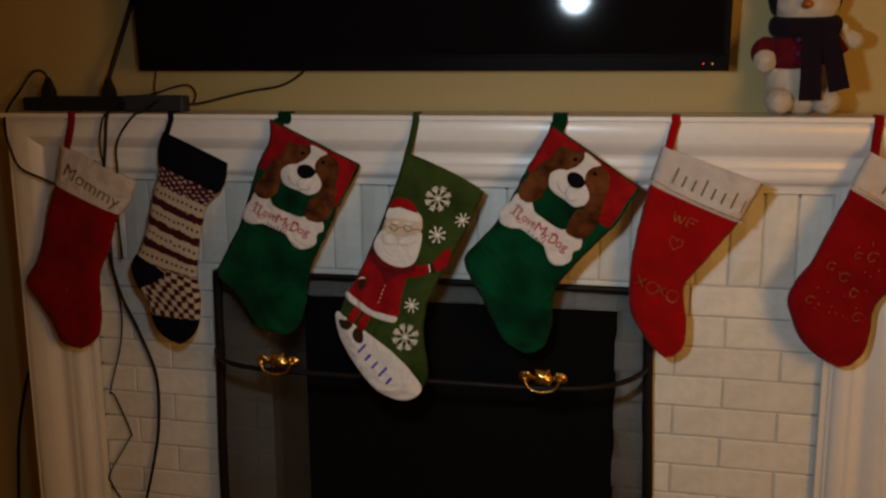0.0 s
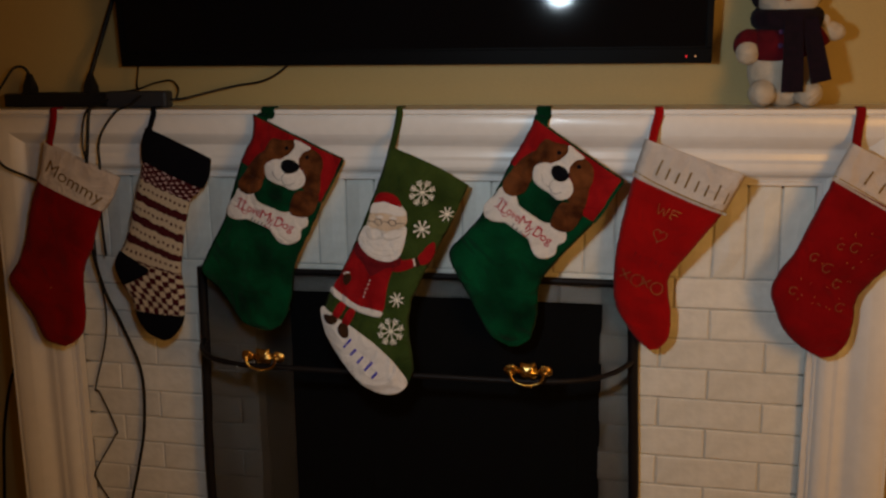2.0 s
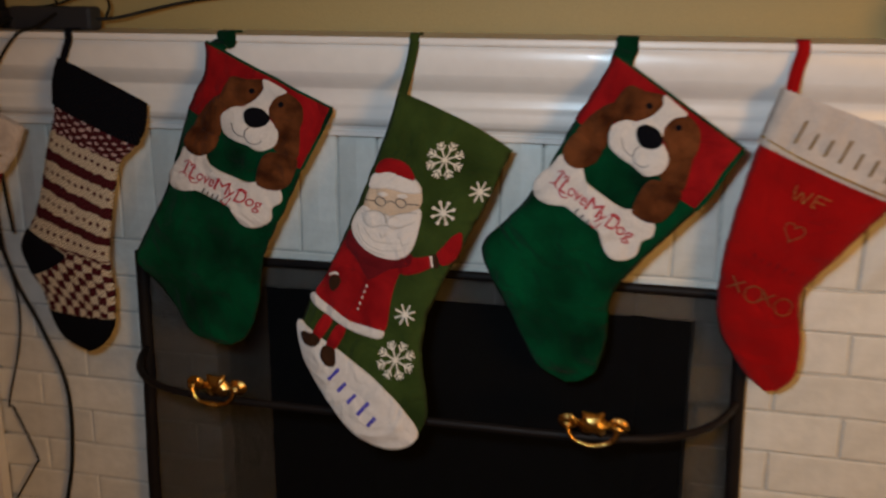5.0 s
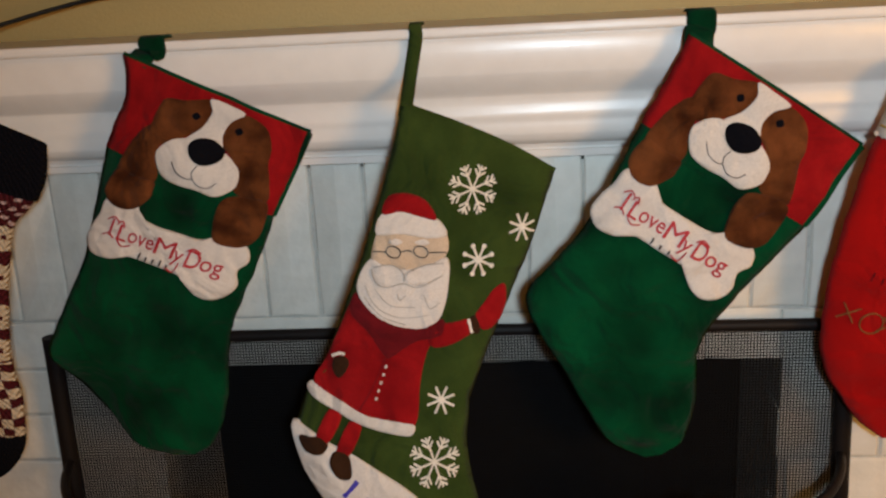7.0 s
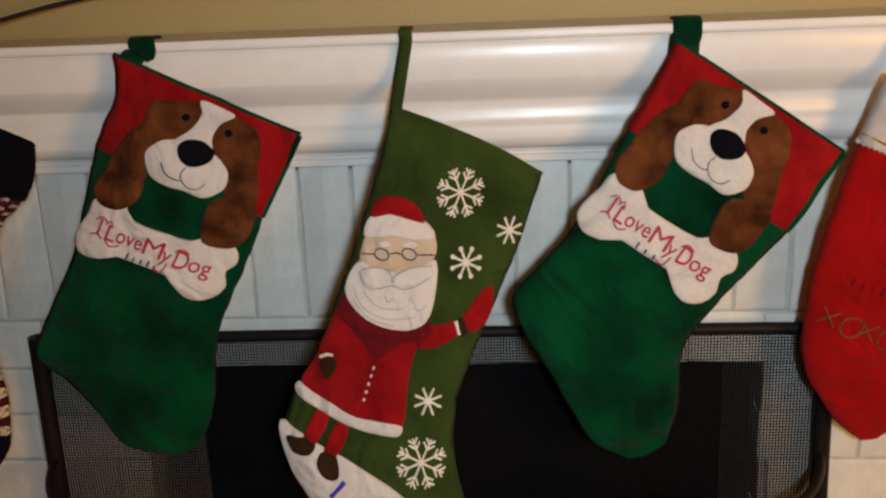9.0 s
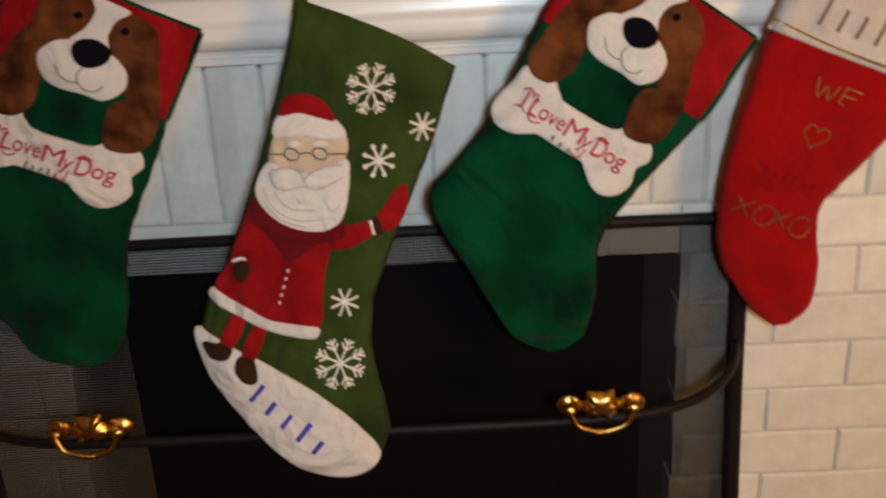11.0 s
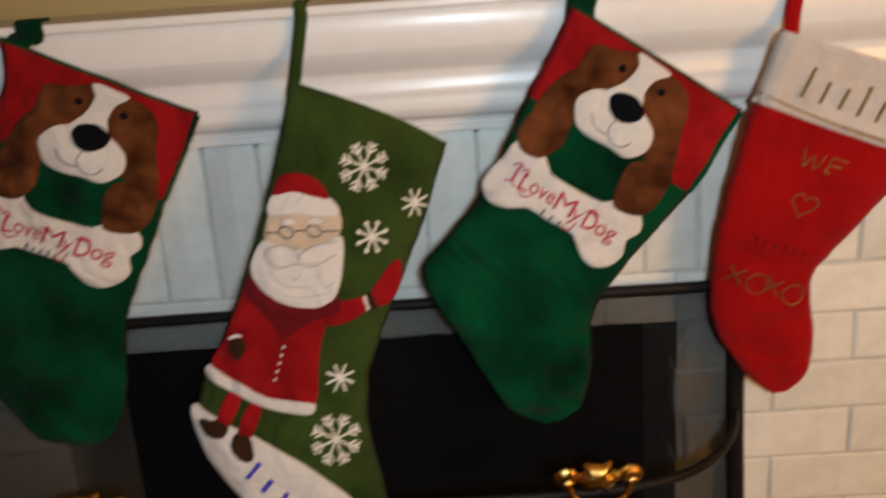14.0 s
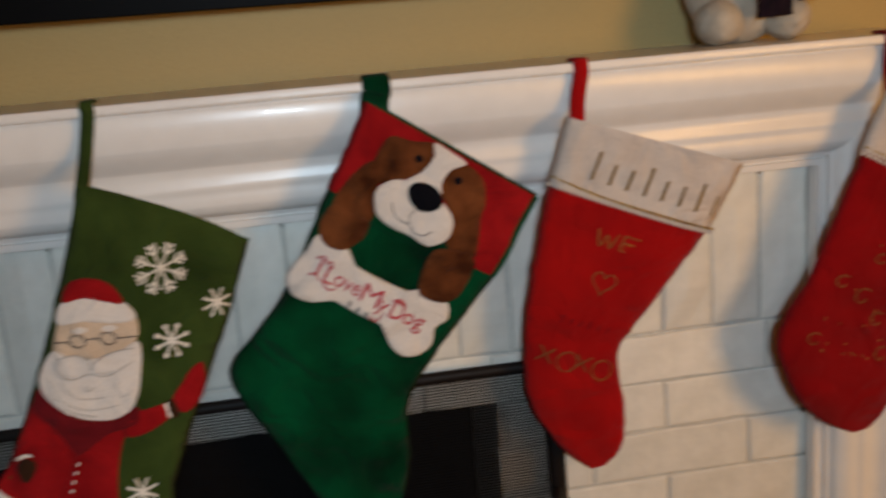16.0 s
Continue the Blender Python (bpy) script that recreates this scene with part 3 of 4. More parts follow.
cable("thin black cord dropping from the television to the strip", [(-1.150, 2.30, 1.50), (-1.152, 2.29, 1.42), (-1.153, 2.28, SZ + 0.060), (-1.145, 2.272, SZ + 0.042)], 0.0022)

# ---- stockings ----
# outlines in centimetres from the hanging corner: across the cuff, and down from it; heel side first, then instep side
DOG_A = ([(0, 0), (1.8, 4), (1.6, 8.1), (1.5, 11.2), (1.9, 15), (2.5, 20.1), (3, 25.1), (2.8, 30.3), (2.4, 35.5), (2.8, 40), (7.8, 41.6), (12.5, 43.8), (17.1, 46.3), (22.2, 46)],
         [(24.4, 0), (24.2, 4), (23.9, 8), (23.7, 11.1), (23.8, 15.1), (23.7, 20.1), (23.5, 25.1), (23.8, 28), (24.6, 30.9), (25.6, 33.7), (26.3, 36.5), (26.7, 39.4), (26.4, 42.4), (24.8, 44.8)])
DOG_B = ([(0, 0), (0.6, 4.1), (0.9, 8.1), (1.1, 11), (1.6, 15), (2.2, 20.1), (2.3, 25.1), (1.6, 30.4), (1.1, 35.7), (5.3, 39), (10.2, 41.2), (14.9, 43.6), (19.8, 45.9), (24.9, 45.3)],
         [(23.7, 0), (23.7, 4.1), (24, 8.1), (23.8, 11), (23.3, 15), (22.5, 20), (22, 25), (21.9, 27.9), (22.7, 30.8), (24.2, 33.2), (25.8, 35.6), (26.9, 38.3), (27.5, 41.2), (26.5, 43.9)])
TALL = ([(0, 0), (1.1, 4), (1.9, 8.1), (2.4, 11.1), (3, 15.2), (3.5, 20), (4, 25.1), (4.1, 30.6), (3.9, 36.1), (5.8, 40.8), (10.5, 43.7), (15.3, 46.2), (20.5, 47.9), (25.8, 46.8)],
        [(19.9, 0), (20.3, 4), (20.7, 8.1), (20.8, 11.1), (20.9, 15), (21, 20), (21.4, 25.1), (22.2, 28.2), (23.5, 31.1), (25.3, 33.7), (27.4, 36.1), (29.2, 38.8), (29.6, 42), (28.2, 44.8)])
SLIM = ([(0, 0), (0.2, 4.2), (0.4, 8.6), (0.6, 11), (1.1, 15.1), (1.8, 20.1), (2.7, 25.1), (3.6, 28.8), (4.7, 32.5), (6.1, 36.1), (8.3, 39.2), (11.3, 41.6), (14.5, 43.8), (18.1, 45)],
        [(21.5, -0), (21.1, 4.1), (20.7, 8.6), (20.2, 11), (19.1, 15), (17.7, 20), (16.1, 25.1), (15.9, 27.9), (17, 30.6), (18.4, 33.1), (19.6, 35.7), (20.5, 38.4), (20.8, 41.3), (19.8, 43.9)])
WIDE = ([(0, 0), (0.4, 4.1), (0.8, 8.6), (1.1, 11), (1.4, 15), (1.9, 20.1), (2.4, 25), (2, 29.8), (2.5, 34.7), (5.8, 38.4), (9.7, 41.3), (14.5, 42.7), (19.3, 42.6)],
        [(20.2, 0), (20.4, 4.1), (20.6, 8.6), (20.8, 11.1), (20.8, 15.1), (19.7, 20.1), (18.9, 23.1), (18.3, 26.2), (19, 29.3), (20.4, 32.1), (21.5, 35), (22, 38.1), (21.1, 41.1)])
BROAD = ([(0, 0), (0.8, 4.1), (1.5, 8.5), (1.5, 11.1), (1.4, 15), (2, 20.1), (2.9, 26.1), (2.8, 32.1), (1.7, 38), (6.6, 41.4), (11.7, 44.6), (16.3, 48.6), (21.9, 47.9)],
         [(22.1, 0), (22, 4.1), (21.1, 8.5), (20.4, 11.1), (20.6, 15.1), (21.1, 20.1), (20.6, 23.9), (21, 27.7), (22.4, 31.3), (23.9, 34.8), (25.2, 38.4), (25.6, 42.1), (24.1, 45.7)])
KNITTED = ([(0, 0), (0.3, 4.1), (1.8, 8.1), (2.5, 11), (2.8, 15.1), (3.5, 20), (4.3, 25), (4.3, 30), (3.5, 34.9), (6.3, 38.6), (10.5, 41.3), (13.6, 45.2), (17.7, 48), (22.6, 48)],
           [(17.9, 0), (18.8, 4), (18.4, 8.1), (16.9, 11.1), (17.2, 15), (18.2, 20), (19.5, 25.1), (20.5, 28.3), (21.9, 31.2), (23.7, 34), (24.8, 37.1), (25.7, 40.3), (25.5, 43.6), (24.2, 46.6)])


class Stocking:
    """A hanging stocking: a stuffed cloth shape between its two outlines, that patches and stitching can be laid on."""
    ROWS, COLS = 6, 26

    def __init__(self, label, place, angle, outline, thick, lean=0.0, seed=0, folds=0.003, lip=0.0, twist=0.0, fade=99.0, group="hanging christmas stockings"):
        self.top = thing("christmas_stocking", place, label, "stocking", group)
        self.angle, self.lean, self.twist, self.fade = radians(angle), lean, twist, fade
        self.warp = np.eye(2, 3)
        left, right = (spline(side, self.ROWS) for side in outline)
        self.down = (left[:, 1] + right[:, 1]) / 2
        wide = np.hypot(*(right - left).T)
        # the cut edges waver a little
        for side, phase in ((left, 0.0), (right, 5.0)):
            side[:, 0] += [0.16 * noise.noise(Vector((q[1] * 0.55, seed * 3.7 + phase, 0))) + 0.08 * noise.noise(Vector((q[1] * 1.7, seed * 5.1 + phase, 2))) for q in side]
        v = np.linspace(0, 1, self.COLS)
        self.flat = left[:, None] * (1 - v[None, :, None]) + right[:, None] * v[None, :, None]
        # the opening's edge bows up and sags
        self.flat[:, :, 1] -= lip * 4 * (v * (1 - v))[None] * np.exp(-self.flat[:, :, 1] / 4)
        n = len(left)
        end = np.clip((n - 1 - np.arange(n)) / 7.0, 0, 1) ** 0.5
        swell = (1 - np.abs(2 * v - 1) ** 3.2) ** 0.62
        self.half = thick * (np.minimum(wide / 15.0, 1.0) * (0.35 + 0.65 * end))[:, None] * swell[None]
        self.half *= (0.45 + 0.55 * np.clip(np.arange(n) / 14.0, 0, 1))[:, None]
        wave = np.zeros_like(self.half)
        for i in range(n):
            for k in range(self.COLS):
                x, d = self.flat[i, k]
                q = Vector((x * 0.11 + seed * 7.3, d * 0.10, seed * 3.1))
                wave[i, k] = folds * (noise.noise(q) + 0.5 * noise.noise(q * 2.7 + Vector((3, 1, 0)))) + folds * 0.7 * noise.noise(Vector((x * 0.05 + d * 0.35, seed * 2.0, 0))) * min(1, d / 20)
        self.front = -self.half + wave * np.minimum(1, self.half / (0.4 * thick))
        self.back = self.half * 0.6
        self.cloud = np.concatenate([self.flat.reshape(-1, 2), self.front.reshape(-1, 1)], 1)

    def at(self, x, d, y):
        """A place in the thing's own metres, from centimetres on the cloth and a depth."""
        x, z = x / 100, -d / 100
        c, s = math.cos(self.angle), math.sin(self.angle)
        x, z = x * c - z * s, x * s + z * c
        return Vector((x, y + self.lean * z + self.twist * x * min(max(1 + z / self.fade, 0), 1), z))

    def warped(self, p):
        """Points of a drawing laid on this stocking's cloth."""
        return np.asarray(p, float) @ self.warp[:, :2].T + self.warp[:, 2]

    def surface(self, x, d):
        off = (self.cloud[:, 0] - x) ** 2 + (self.cloud[:, 1] - d) ** 2
        near = np.argpartition(off, 7)[:7]
        w = 1 / (off[near] + 0.02) ** 1.6
        return float((self.cloud[near, 2] * w).sum() / w.sum())

    def cloth(self, name, mat, first=0.0, last=99.0, puff=0.0, label=""):
        """The rows of the cloth between two depths, front and back."""
        rows = [i for i in range(len(self.down)) if first - 1e-6 <= self.down[i] <= last + 1e-6]
        low = [i for i in range(len(self.down)) if self.down[i] > last]
        if low:
            rows.append(low[0])
        bm = bmesh.new()
        uv = bm.loops.layers.uv.new("UVMap")
        coord = {}
        grid = {}
        for i in rows:
            for k in range(self.COLS):
                x, d = self.flat[i, k]
                mid = (k - (self.COLS - 1) / 2) / (self.COLS / 2)
                x += puff * 100 * mid
                edge = puff if 0 < k < self.COLS - 1 else 0.0
                grid[i, k, 0] = bm.verts.new(self.at(x, d, self.front[i, k] - edge))
                grid[i, k, 1] = grid[i, k, 0] if k in (0, self.COLS - 1) else bm.verts.new(self.at(x, d, self.back[i, k] + edge))
                for s in (0, 1):
                    coord[grid[i, k, s]] = (k / (self.COLS - 1), self.down[i] / 50)
        for a, b in zip(rows, rows[1:]):
            for k in range(self.COLS - 1):
                bm.faces.new((grid[a, k, 0], grid[b, k, 0], grid[b, k + 1, 0], grid[a, k + 1, 0]))
                bm.faces.new((grid[a, k, 1], grid[a, k + 1, 1], grid[b, k + 1, 1], grid[b, k, 1]))
        if rows[-1] == len(self.down) - 1:
            bm.faces.new([grid[rows[-1], k, 0] for k in range(self.COLS)] + [grid[rows[-1], k, 1] for k in range(self.COLS - 2, 0, -1)])
        for f in bm.faces:
            for loop in f.loops:
                loop[uv].uv = coord[loop.vert]
        return part(name, bm, mat, self.top, label, True)

    def patch(self, name, outline, mat, lift, parent=None, label="", steps=4, thick=0.0012):
        """A cut piece of felt lying on the cloth."""
        ring = self.warped(spline(outline, steps, True))
        centre = ring.mean(0)
        bm = bmesh.new()
        loops = []
        for s, up in ((1.0, -0.0008), (1.0, lift), (0.97, lift + thick * 0.5), (0.72, lift + thick), (0.45, lift + thick), (0.2, lift + thick)):
            loops.append([bm.verts.new(self.at(*q, self.surface(*q) - up)) for q in centre + (ring - centre) * s])
        for a, b in zip(loops, loops[1:]):
            for k in range(len(ring)):
                j = (k + 1) % len(ring)
                bm.faces.new((a[k], a[j], b[j], b[k])).smooth = True
        bm.faces.new(loops[-1])
        bmesh.ops.recalc_face_normals(bm, faces=bm.faces[:])
        return part(name, bm, mat, parent or self.top, label)

    def stitch(self, bm, points, width, lift, steps=4):
        """A thread laid on the cloth along points."""
        path = spline(points, steps) if len(points) > 2 else np.array([np.array(points[0]) + (np.array(points[1]) - np.array(points[0])) * s for s in (0, 0.34, 0.67, 1.0)])
        path = self.warped(path)
        rows = []
        for i, p in enumerate(path):
            t = path[min(i + 1, len(path) - 1)] - path[max(i - 1, 0)]
            t = t / (np.hypot(*t) + 1e-9)
            n = np.array([-t[1], t[0]]) * width / 2
            y = self.surface(*p) - lift
            rows.append([bm.verts.new(self.at(*(p + n * s), y - u)) for s, u in ((-1, -0.001), (-0.6, 0.0006), (0.6, 0.0006), (1, -0.001))])
        for a, b in zip(rows, rows[1:]):
            for k in range(3):
                bm.faces.new((a[k], a[k + 1], b[k + 1], b[k]))
        bm.faces.new(rows[0])
        bm.faces.new(rows[-1][::-1])

    def threads(self, name, lines, width, lift, mat, parent=None, label=""):
        bm = bmesh.new()
        for line in lines:
            self.stitch(bm, line, width, lift)
        bmesh.ops.recalc_face_normals(bm, faces=bm.faces[:])
        return part(name, bm, mat, parent or self.top, label)

    def words(self, name, text, start, end, height, lift, mat, parent=None, label="", bold=0.0, wobble=0.0):
        """Letters of the built-in font, stretched between two points of the cloth."""
        curve = bpy.data.curves.new("words", "FONT")
        curve.body, curve.resolution_u, curve.offset = text, 3, bold
        ob = new("words", curve)
        mesh = bpy.data.meshes.new_from_object(ob.evaluated_get(bpy.context.evaluated_depsgraph_get()))
        bpy.data.objects.remove(ob)
        a, b = np.array(start, float), np.array(end, float)
        xs = [v.co.x for v in mesh.vertices]
        x0, x1 = min(xs), max(xs)
        along = (b - a) / np.hypot(*(b - a))
        up = np.array([along[1], -along[0]])
        for v in mesh.vertices:
            along_x = (v.co.x - x0) / (x1 - x0)
            p = a + (b - a) * along_x + up * (v.co.y / 0.7 * height + wobble * math.sin(23 * along_x + 1))
            p = self.warped(p[None])[0]
            v.co = self.at(*p, self.surface(*p) - lift)
        mesh.materials.append(mat)
        made = new(name, mesh)
        made.parent = parent or self.top
        return tagged(made, label)

    def bars(self, name, start, end, count, height, width, lift, mat, parent=None, label=""):
        a, b = np.array(start, float), np.array(end, float)
        along = (b - a) / np.hypot(*(b - a))
        up = np.array([along[1], -along[0]])
        for i in range(count):
            p = a + (b - a) * (i + 0.5) / count
            h = height * (1.0 if i % 3 == 0 else 0.72)
            self.threads(name, [[tuple(p), tuple(p + up * h)]], width, lift, mat, parent, label)

    def loop(self, mat, hook, width, foot=(1.2, 1.5), parent=None):
        """The hanging ribbon, from the corner of the cuff up over the shelf's edge. hook: where it crosses the edge, from the corner."""
        hx, hz = hook
        base = self.at(*foot, 0.001)
        y0 = 2.1225 - self.top.location.y
        path = [base, Vector((hx * 0.5 + base.x * 0.5, y0 - 0.006, (base.z + hz) / 2)), Vector((hx, y0 - 0.001, hz - 0.012)), Vector((hx, y0 - 0.0005, hz + 0.000)),
                Vector((hx, y0 + 0.004, hz + 0.0045)), Vector((hx, y0 + 0.030, hz + 0.0045))]
        pts = spline(path, 6)
        bm = bmesh.new()
        rows = []
        for i, p in enumerate(pts):
            t = Vector(pts[min(i + 1, len(pts) - 1)] - pts[max(i - 1, 0)]).normalized()
            side = Vector((1, 0, 0)) - t * t.x
            side = side.normalized() * width / 2
            out = side.cross(t).normalized() * 0.0016
            rows.append([bm.verts.new(Vector(p) + a * side + b * out) for a, b in ((-1, -1), (-0.85, 1.3), (0.85, 1.3), (1, -1), (0.85, -1.3), (-0.85, -1.3))])
        for a, b in zip(rows, rows[1:]):
            for k in range(6):
                bm.faces.new((a[k], a[(k + 1) % 6], b[(k + 1) % 6], b[k])).smooth = True
        bm.faces.new(rows[0])
        bm.faces.new(rows[-1][::-1])
        bmesh.ops.recalc_face_normals(bm, faces=bm.faces[:])
        part("hanging_loop", bm, mat, self.top)


def hang(label, corner, angle, outline, thick, **more):
    return Stocking(label, (corner[0], more.pop("y", 2.102), corner[1]), angle, outline, thick, **more)


def dog_stocking(corner, angle, outline, hook, seed, name_bar, lean, warp):
    s = hang("green felt stocking with red top and white bone patch, red words", corner, angle, outline, 0.013, seed=seed, lean=lean, folds=0.0085)
    s.cloth("red_panel", RED_FELT, 0, 10.9, 0.0008)
    s.cloth("body", GREEN, 10.9)
    right = [p for p in outline[1] if p[1] < 12]
    s.threads("rim", [[(0, -0.1), (8, -0.15), (16, -0.15), (right[0][0] - 0.1, -0.1)]], 0.5, -0.001, GREEN, label="green edging along the opening")
    s.threads("side_edging", [[(x - 0.2, d) for x, d in right]], 0.9, 0.0012, GREEN)
    s.warp = np.array(warp)
    s.patch("green_patch", [(6.0, 9.5), (9, 8.5), (13, 8.5), (16.2, 9.0), (16.6, 11.6), (12, 12.1), (6.4, 12.1)], GREEN, 0.0014, thick=0.0005)
    # each half of the face, the ear that hangs beside it and the paw over the bone
    s.patch("brown_patch", [(4.7, 2.0), (7.0, 1.4), (9.5, 0.4), (10.2, 1.7), (9.8, 3.9), (8.4, 5.7), (6.1, 7.5), (4.6, 8.0), (3.7, 7.2), (4.2, 5.6), (4.2, 3.6)], BROWN, 0.0026)
    s.patch("brown_patch", [(4.2, 5.6), (5.8, 6.4), (6.2, 9.2), (7.2, 11.1), (6.8, 12.6), (4.5, 12.9), (2.4, 12.4), (2.5, 9.7), (3.1, 7.4)], BROWN, 0.0020)
    s.patch("brown_patch", [(2.1, 13.6), (2.6, 12.1), (4.6, 12.2), (7.0, 12.1), (7.4, 13.3), (7.3, 14.5), (5.9, 16.4), (3.7, 16.7), (2.3, 15.5)], BROWN, 0.0064)
    s.patch("brown_patch", [(12.4, 3.8), (12.7, 2.1), (13.9, 0.7), (16.6, 1.3), (18.2, 3.5), (18.6, 5.4), (19.5, 7.4), (20.2, 9.8), (18.4, 10.8), (15.9, 9.8), (15.8, 7.8), (14.2, 6.0), (12.7, 5.0)], BROWN, 0.0024)
    s.patch("brown_patch", [(15.5, 11.2), (17.6, 10.2), (20.2, 10.0), (20.9, 12.4), (20.8, 14.9), (19.5, 16.4), (17.1, 16.9), (15.9, 16.2), (15.3, 13.4)], BROWN, 0.0064)
    s.patch("white_patch", [(9.5, 0.3), (11.8, 0.3), (13.9, 0.6), (12.7, 2.1), (12.4, 3.9), (13.0, 5.6), (11.0, 6.2), (8.6, 6.0), (9.8, 3.9), (10.2, 1.7)], WHITE_FELT, 0.0034, thick=0.0008)
    s.patch("white_patch", [(6.1, 8.8), (6.4, 7.4), (7.5, 6.2), (9.4, 5.6), (11.6, 5.4), (13.8, 6.0), (15.6, 7.1), (16.2, 8.6), (15.9, 9.9), (14.4, 11.3), (12.1, 11.2), (9.7, 11.4), (7.5, 10.9)], WHITE_FELT, 0.0038)
    s.patch("black_patch", [(9.3, 6.5), (9.6, 5.5), (10.7, 4.9), (12.0, 4.8), (13.3, 5.5), (13.5, 6.5), (12.8, 7.5), (11.5, 8.1), (10.1, 7.6)], BLACK_FELT, 0.0056)
    for line in [[(8.3, 8.8), (9.3, 9.9), (10.6, 10.2), (11.2, 9.9), (10.95, 9.2), (11.2, 8.2)], [(11.2, 9.9), (12.2, 10.6), (13.4, 10.4), (14.0, 9.5)]]:
        s.threads("stitching", [line], 0.13, 0.0056, BLACK_THREAD)
    for x, d in ((8.7, 2.8), (14.0, 2.8)):
        s.patch("black_patch", [(x - 0.5, d), (x, d - 0.5), (x + 0.5, d), (x, d + 0.5)], BLACK_FELT, 0.0040)
    bone = s.patch("bone_patch", [(2.3, 18.6), (2.5, 16.4), (4.4, 15.4), (6.3, 15.8), (7.2, 17.2), (11.2, 17.4), (15.0, 17.1), (16.9, 15.8), (20.0, 16.2), (21.0, 18.0), (20.2, 19.6),
                                  (20.9, 21.5), (20.0, 23.3), (18.2, 24.3), (16.2, 23.8), (14.8, 22.3), (11.0, 22.2), (7.2, 22.3), (5.6, 23.5), (3.2, 23.8), (1.8, 22.6), (1.8, 20.6)], WHITE_FELT, 0.0048, label="white felt bone")
    for text, a, b, high in (("I", (4.3, 20.5), (4.6, 20.5), 2.3), ("L", (5.4, 20.7), (6.6, 20.7), 2.1), ("ove", (6.7, 20.5), (10.0, 20.4), 2.0), ("M", (10.2, 20.6), (12.6, 20.6), 2.3), ("y", (12.5, 20.6), (13.7, 20.7), 2.0),
                             ("D", (14.2, 20.8), (15.9, 20.8), 2.3), ("og", (16.0, 20.7), (18.7, 20.6), 2.0)):
        s.words("lettering", text, a, b, high, 0.0078, RED_THREAD, bone, "red embroidered letters", 0.0 if text in "My" else 0.006, 0.0)
    for line in [[(3.7, 18.6), (4.4, 18.0), (5.1, 18.5)], [(3.7, 20.7), (4.4, 20.3), (5.1, 20.8)], [(5.0, 18.8), (5.5, 18.2), (5.9, 19.0)], [(5.4, 20.6), (6.4, 21.3), (7.4, 20.8)],
                 [(13.6, 20.6), (13.3, 22.0), (12.2, 21.8)], [(13.9, 19.0), (14.6, 18.4), (15.6, 18.7)]]:
        s.threads("letter_swash", [line], 0.18, 0.0078, RED_THREAD, bone)
    s.bars("ink_bar", name_bar[0], name_bar[1], name_bar[2], 0.8, 0.26, 0.0076, GREY_INK, bone, "small grey hand-drawn mark")
    s.loop(GREEN, hook, 0.034, (1.8, 0.8))


dog_stocking((-0.754, 1.31), -24.8, DOG_A, (0.028, SHELF_Z - 1.31), 1, ((8.4, 22.0), (12.8, 22.0), 5), 0.07, [[1.027, -0.057, 2.239], [-0.051, 0.989, 0.884]])
dog_stocking((-0.091, 1.302), -34.4, DOG_B, (0.017, SHELF_Z - 1.302), 2, ((9.0, 22.0), (12.5, 22.0), 3), 0.05, [[1, 0, 0], [0, 1, 0]])


def snowflake(s, x, d, r, arms, kind, turn=0.0):
    lines = []
    for k in range(arms):
        a = turn + 2 * math.pi * k / arms
        c, q = math.cos(a), math.sin(a)
        lines.append([(x, d), (x + r * c, d + r * q)])
        if kind == "branched":
            for f, l in ((0.55, 0.34), (0.78, 0.28)):
                for e in (-0.75, 0.75):
                    lines.append([(x + f * r * c, d + f * r * q), (x + f * r * c + l * r * math.cos(a + e), d + f * r * q + l * r * math.sin(a + e))])
        elif kind == "knobbed":
            for e in np.arange(3) * 1.05:
                lines.append([(x + r * c - 0.25 * math.cos(e), d + r * q - 0.25 * math.sin(e)), (x + r * c + 0.25 * math.cos(e), d + r * q + 0.25 * math.sin(e))])
    s.threads("embroidered_snowflake", lines, 0.24 if r > 2 else 0.28, 0.0012, THREAD)


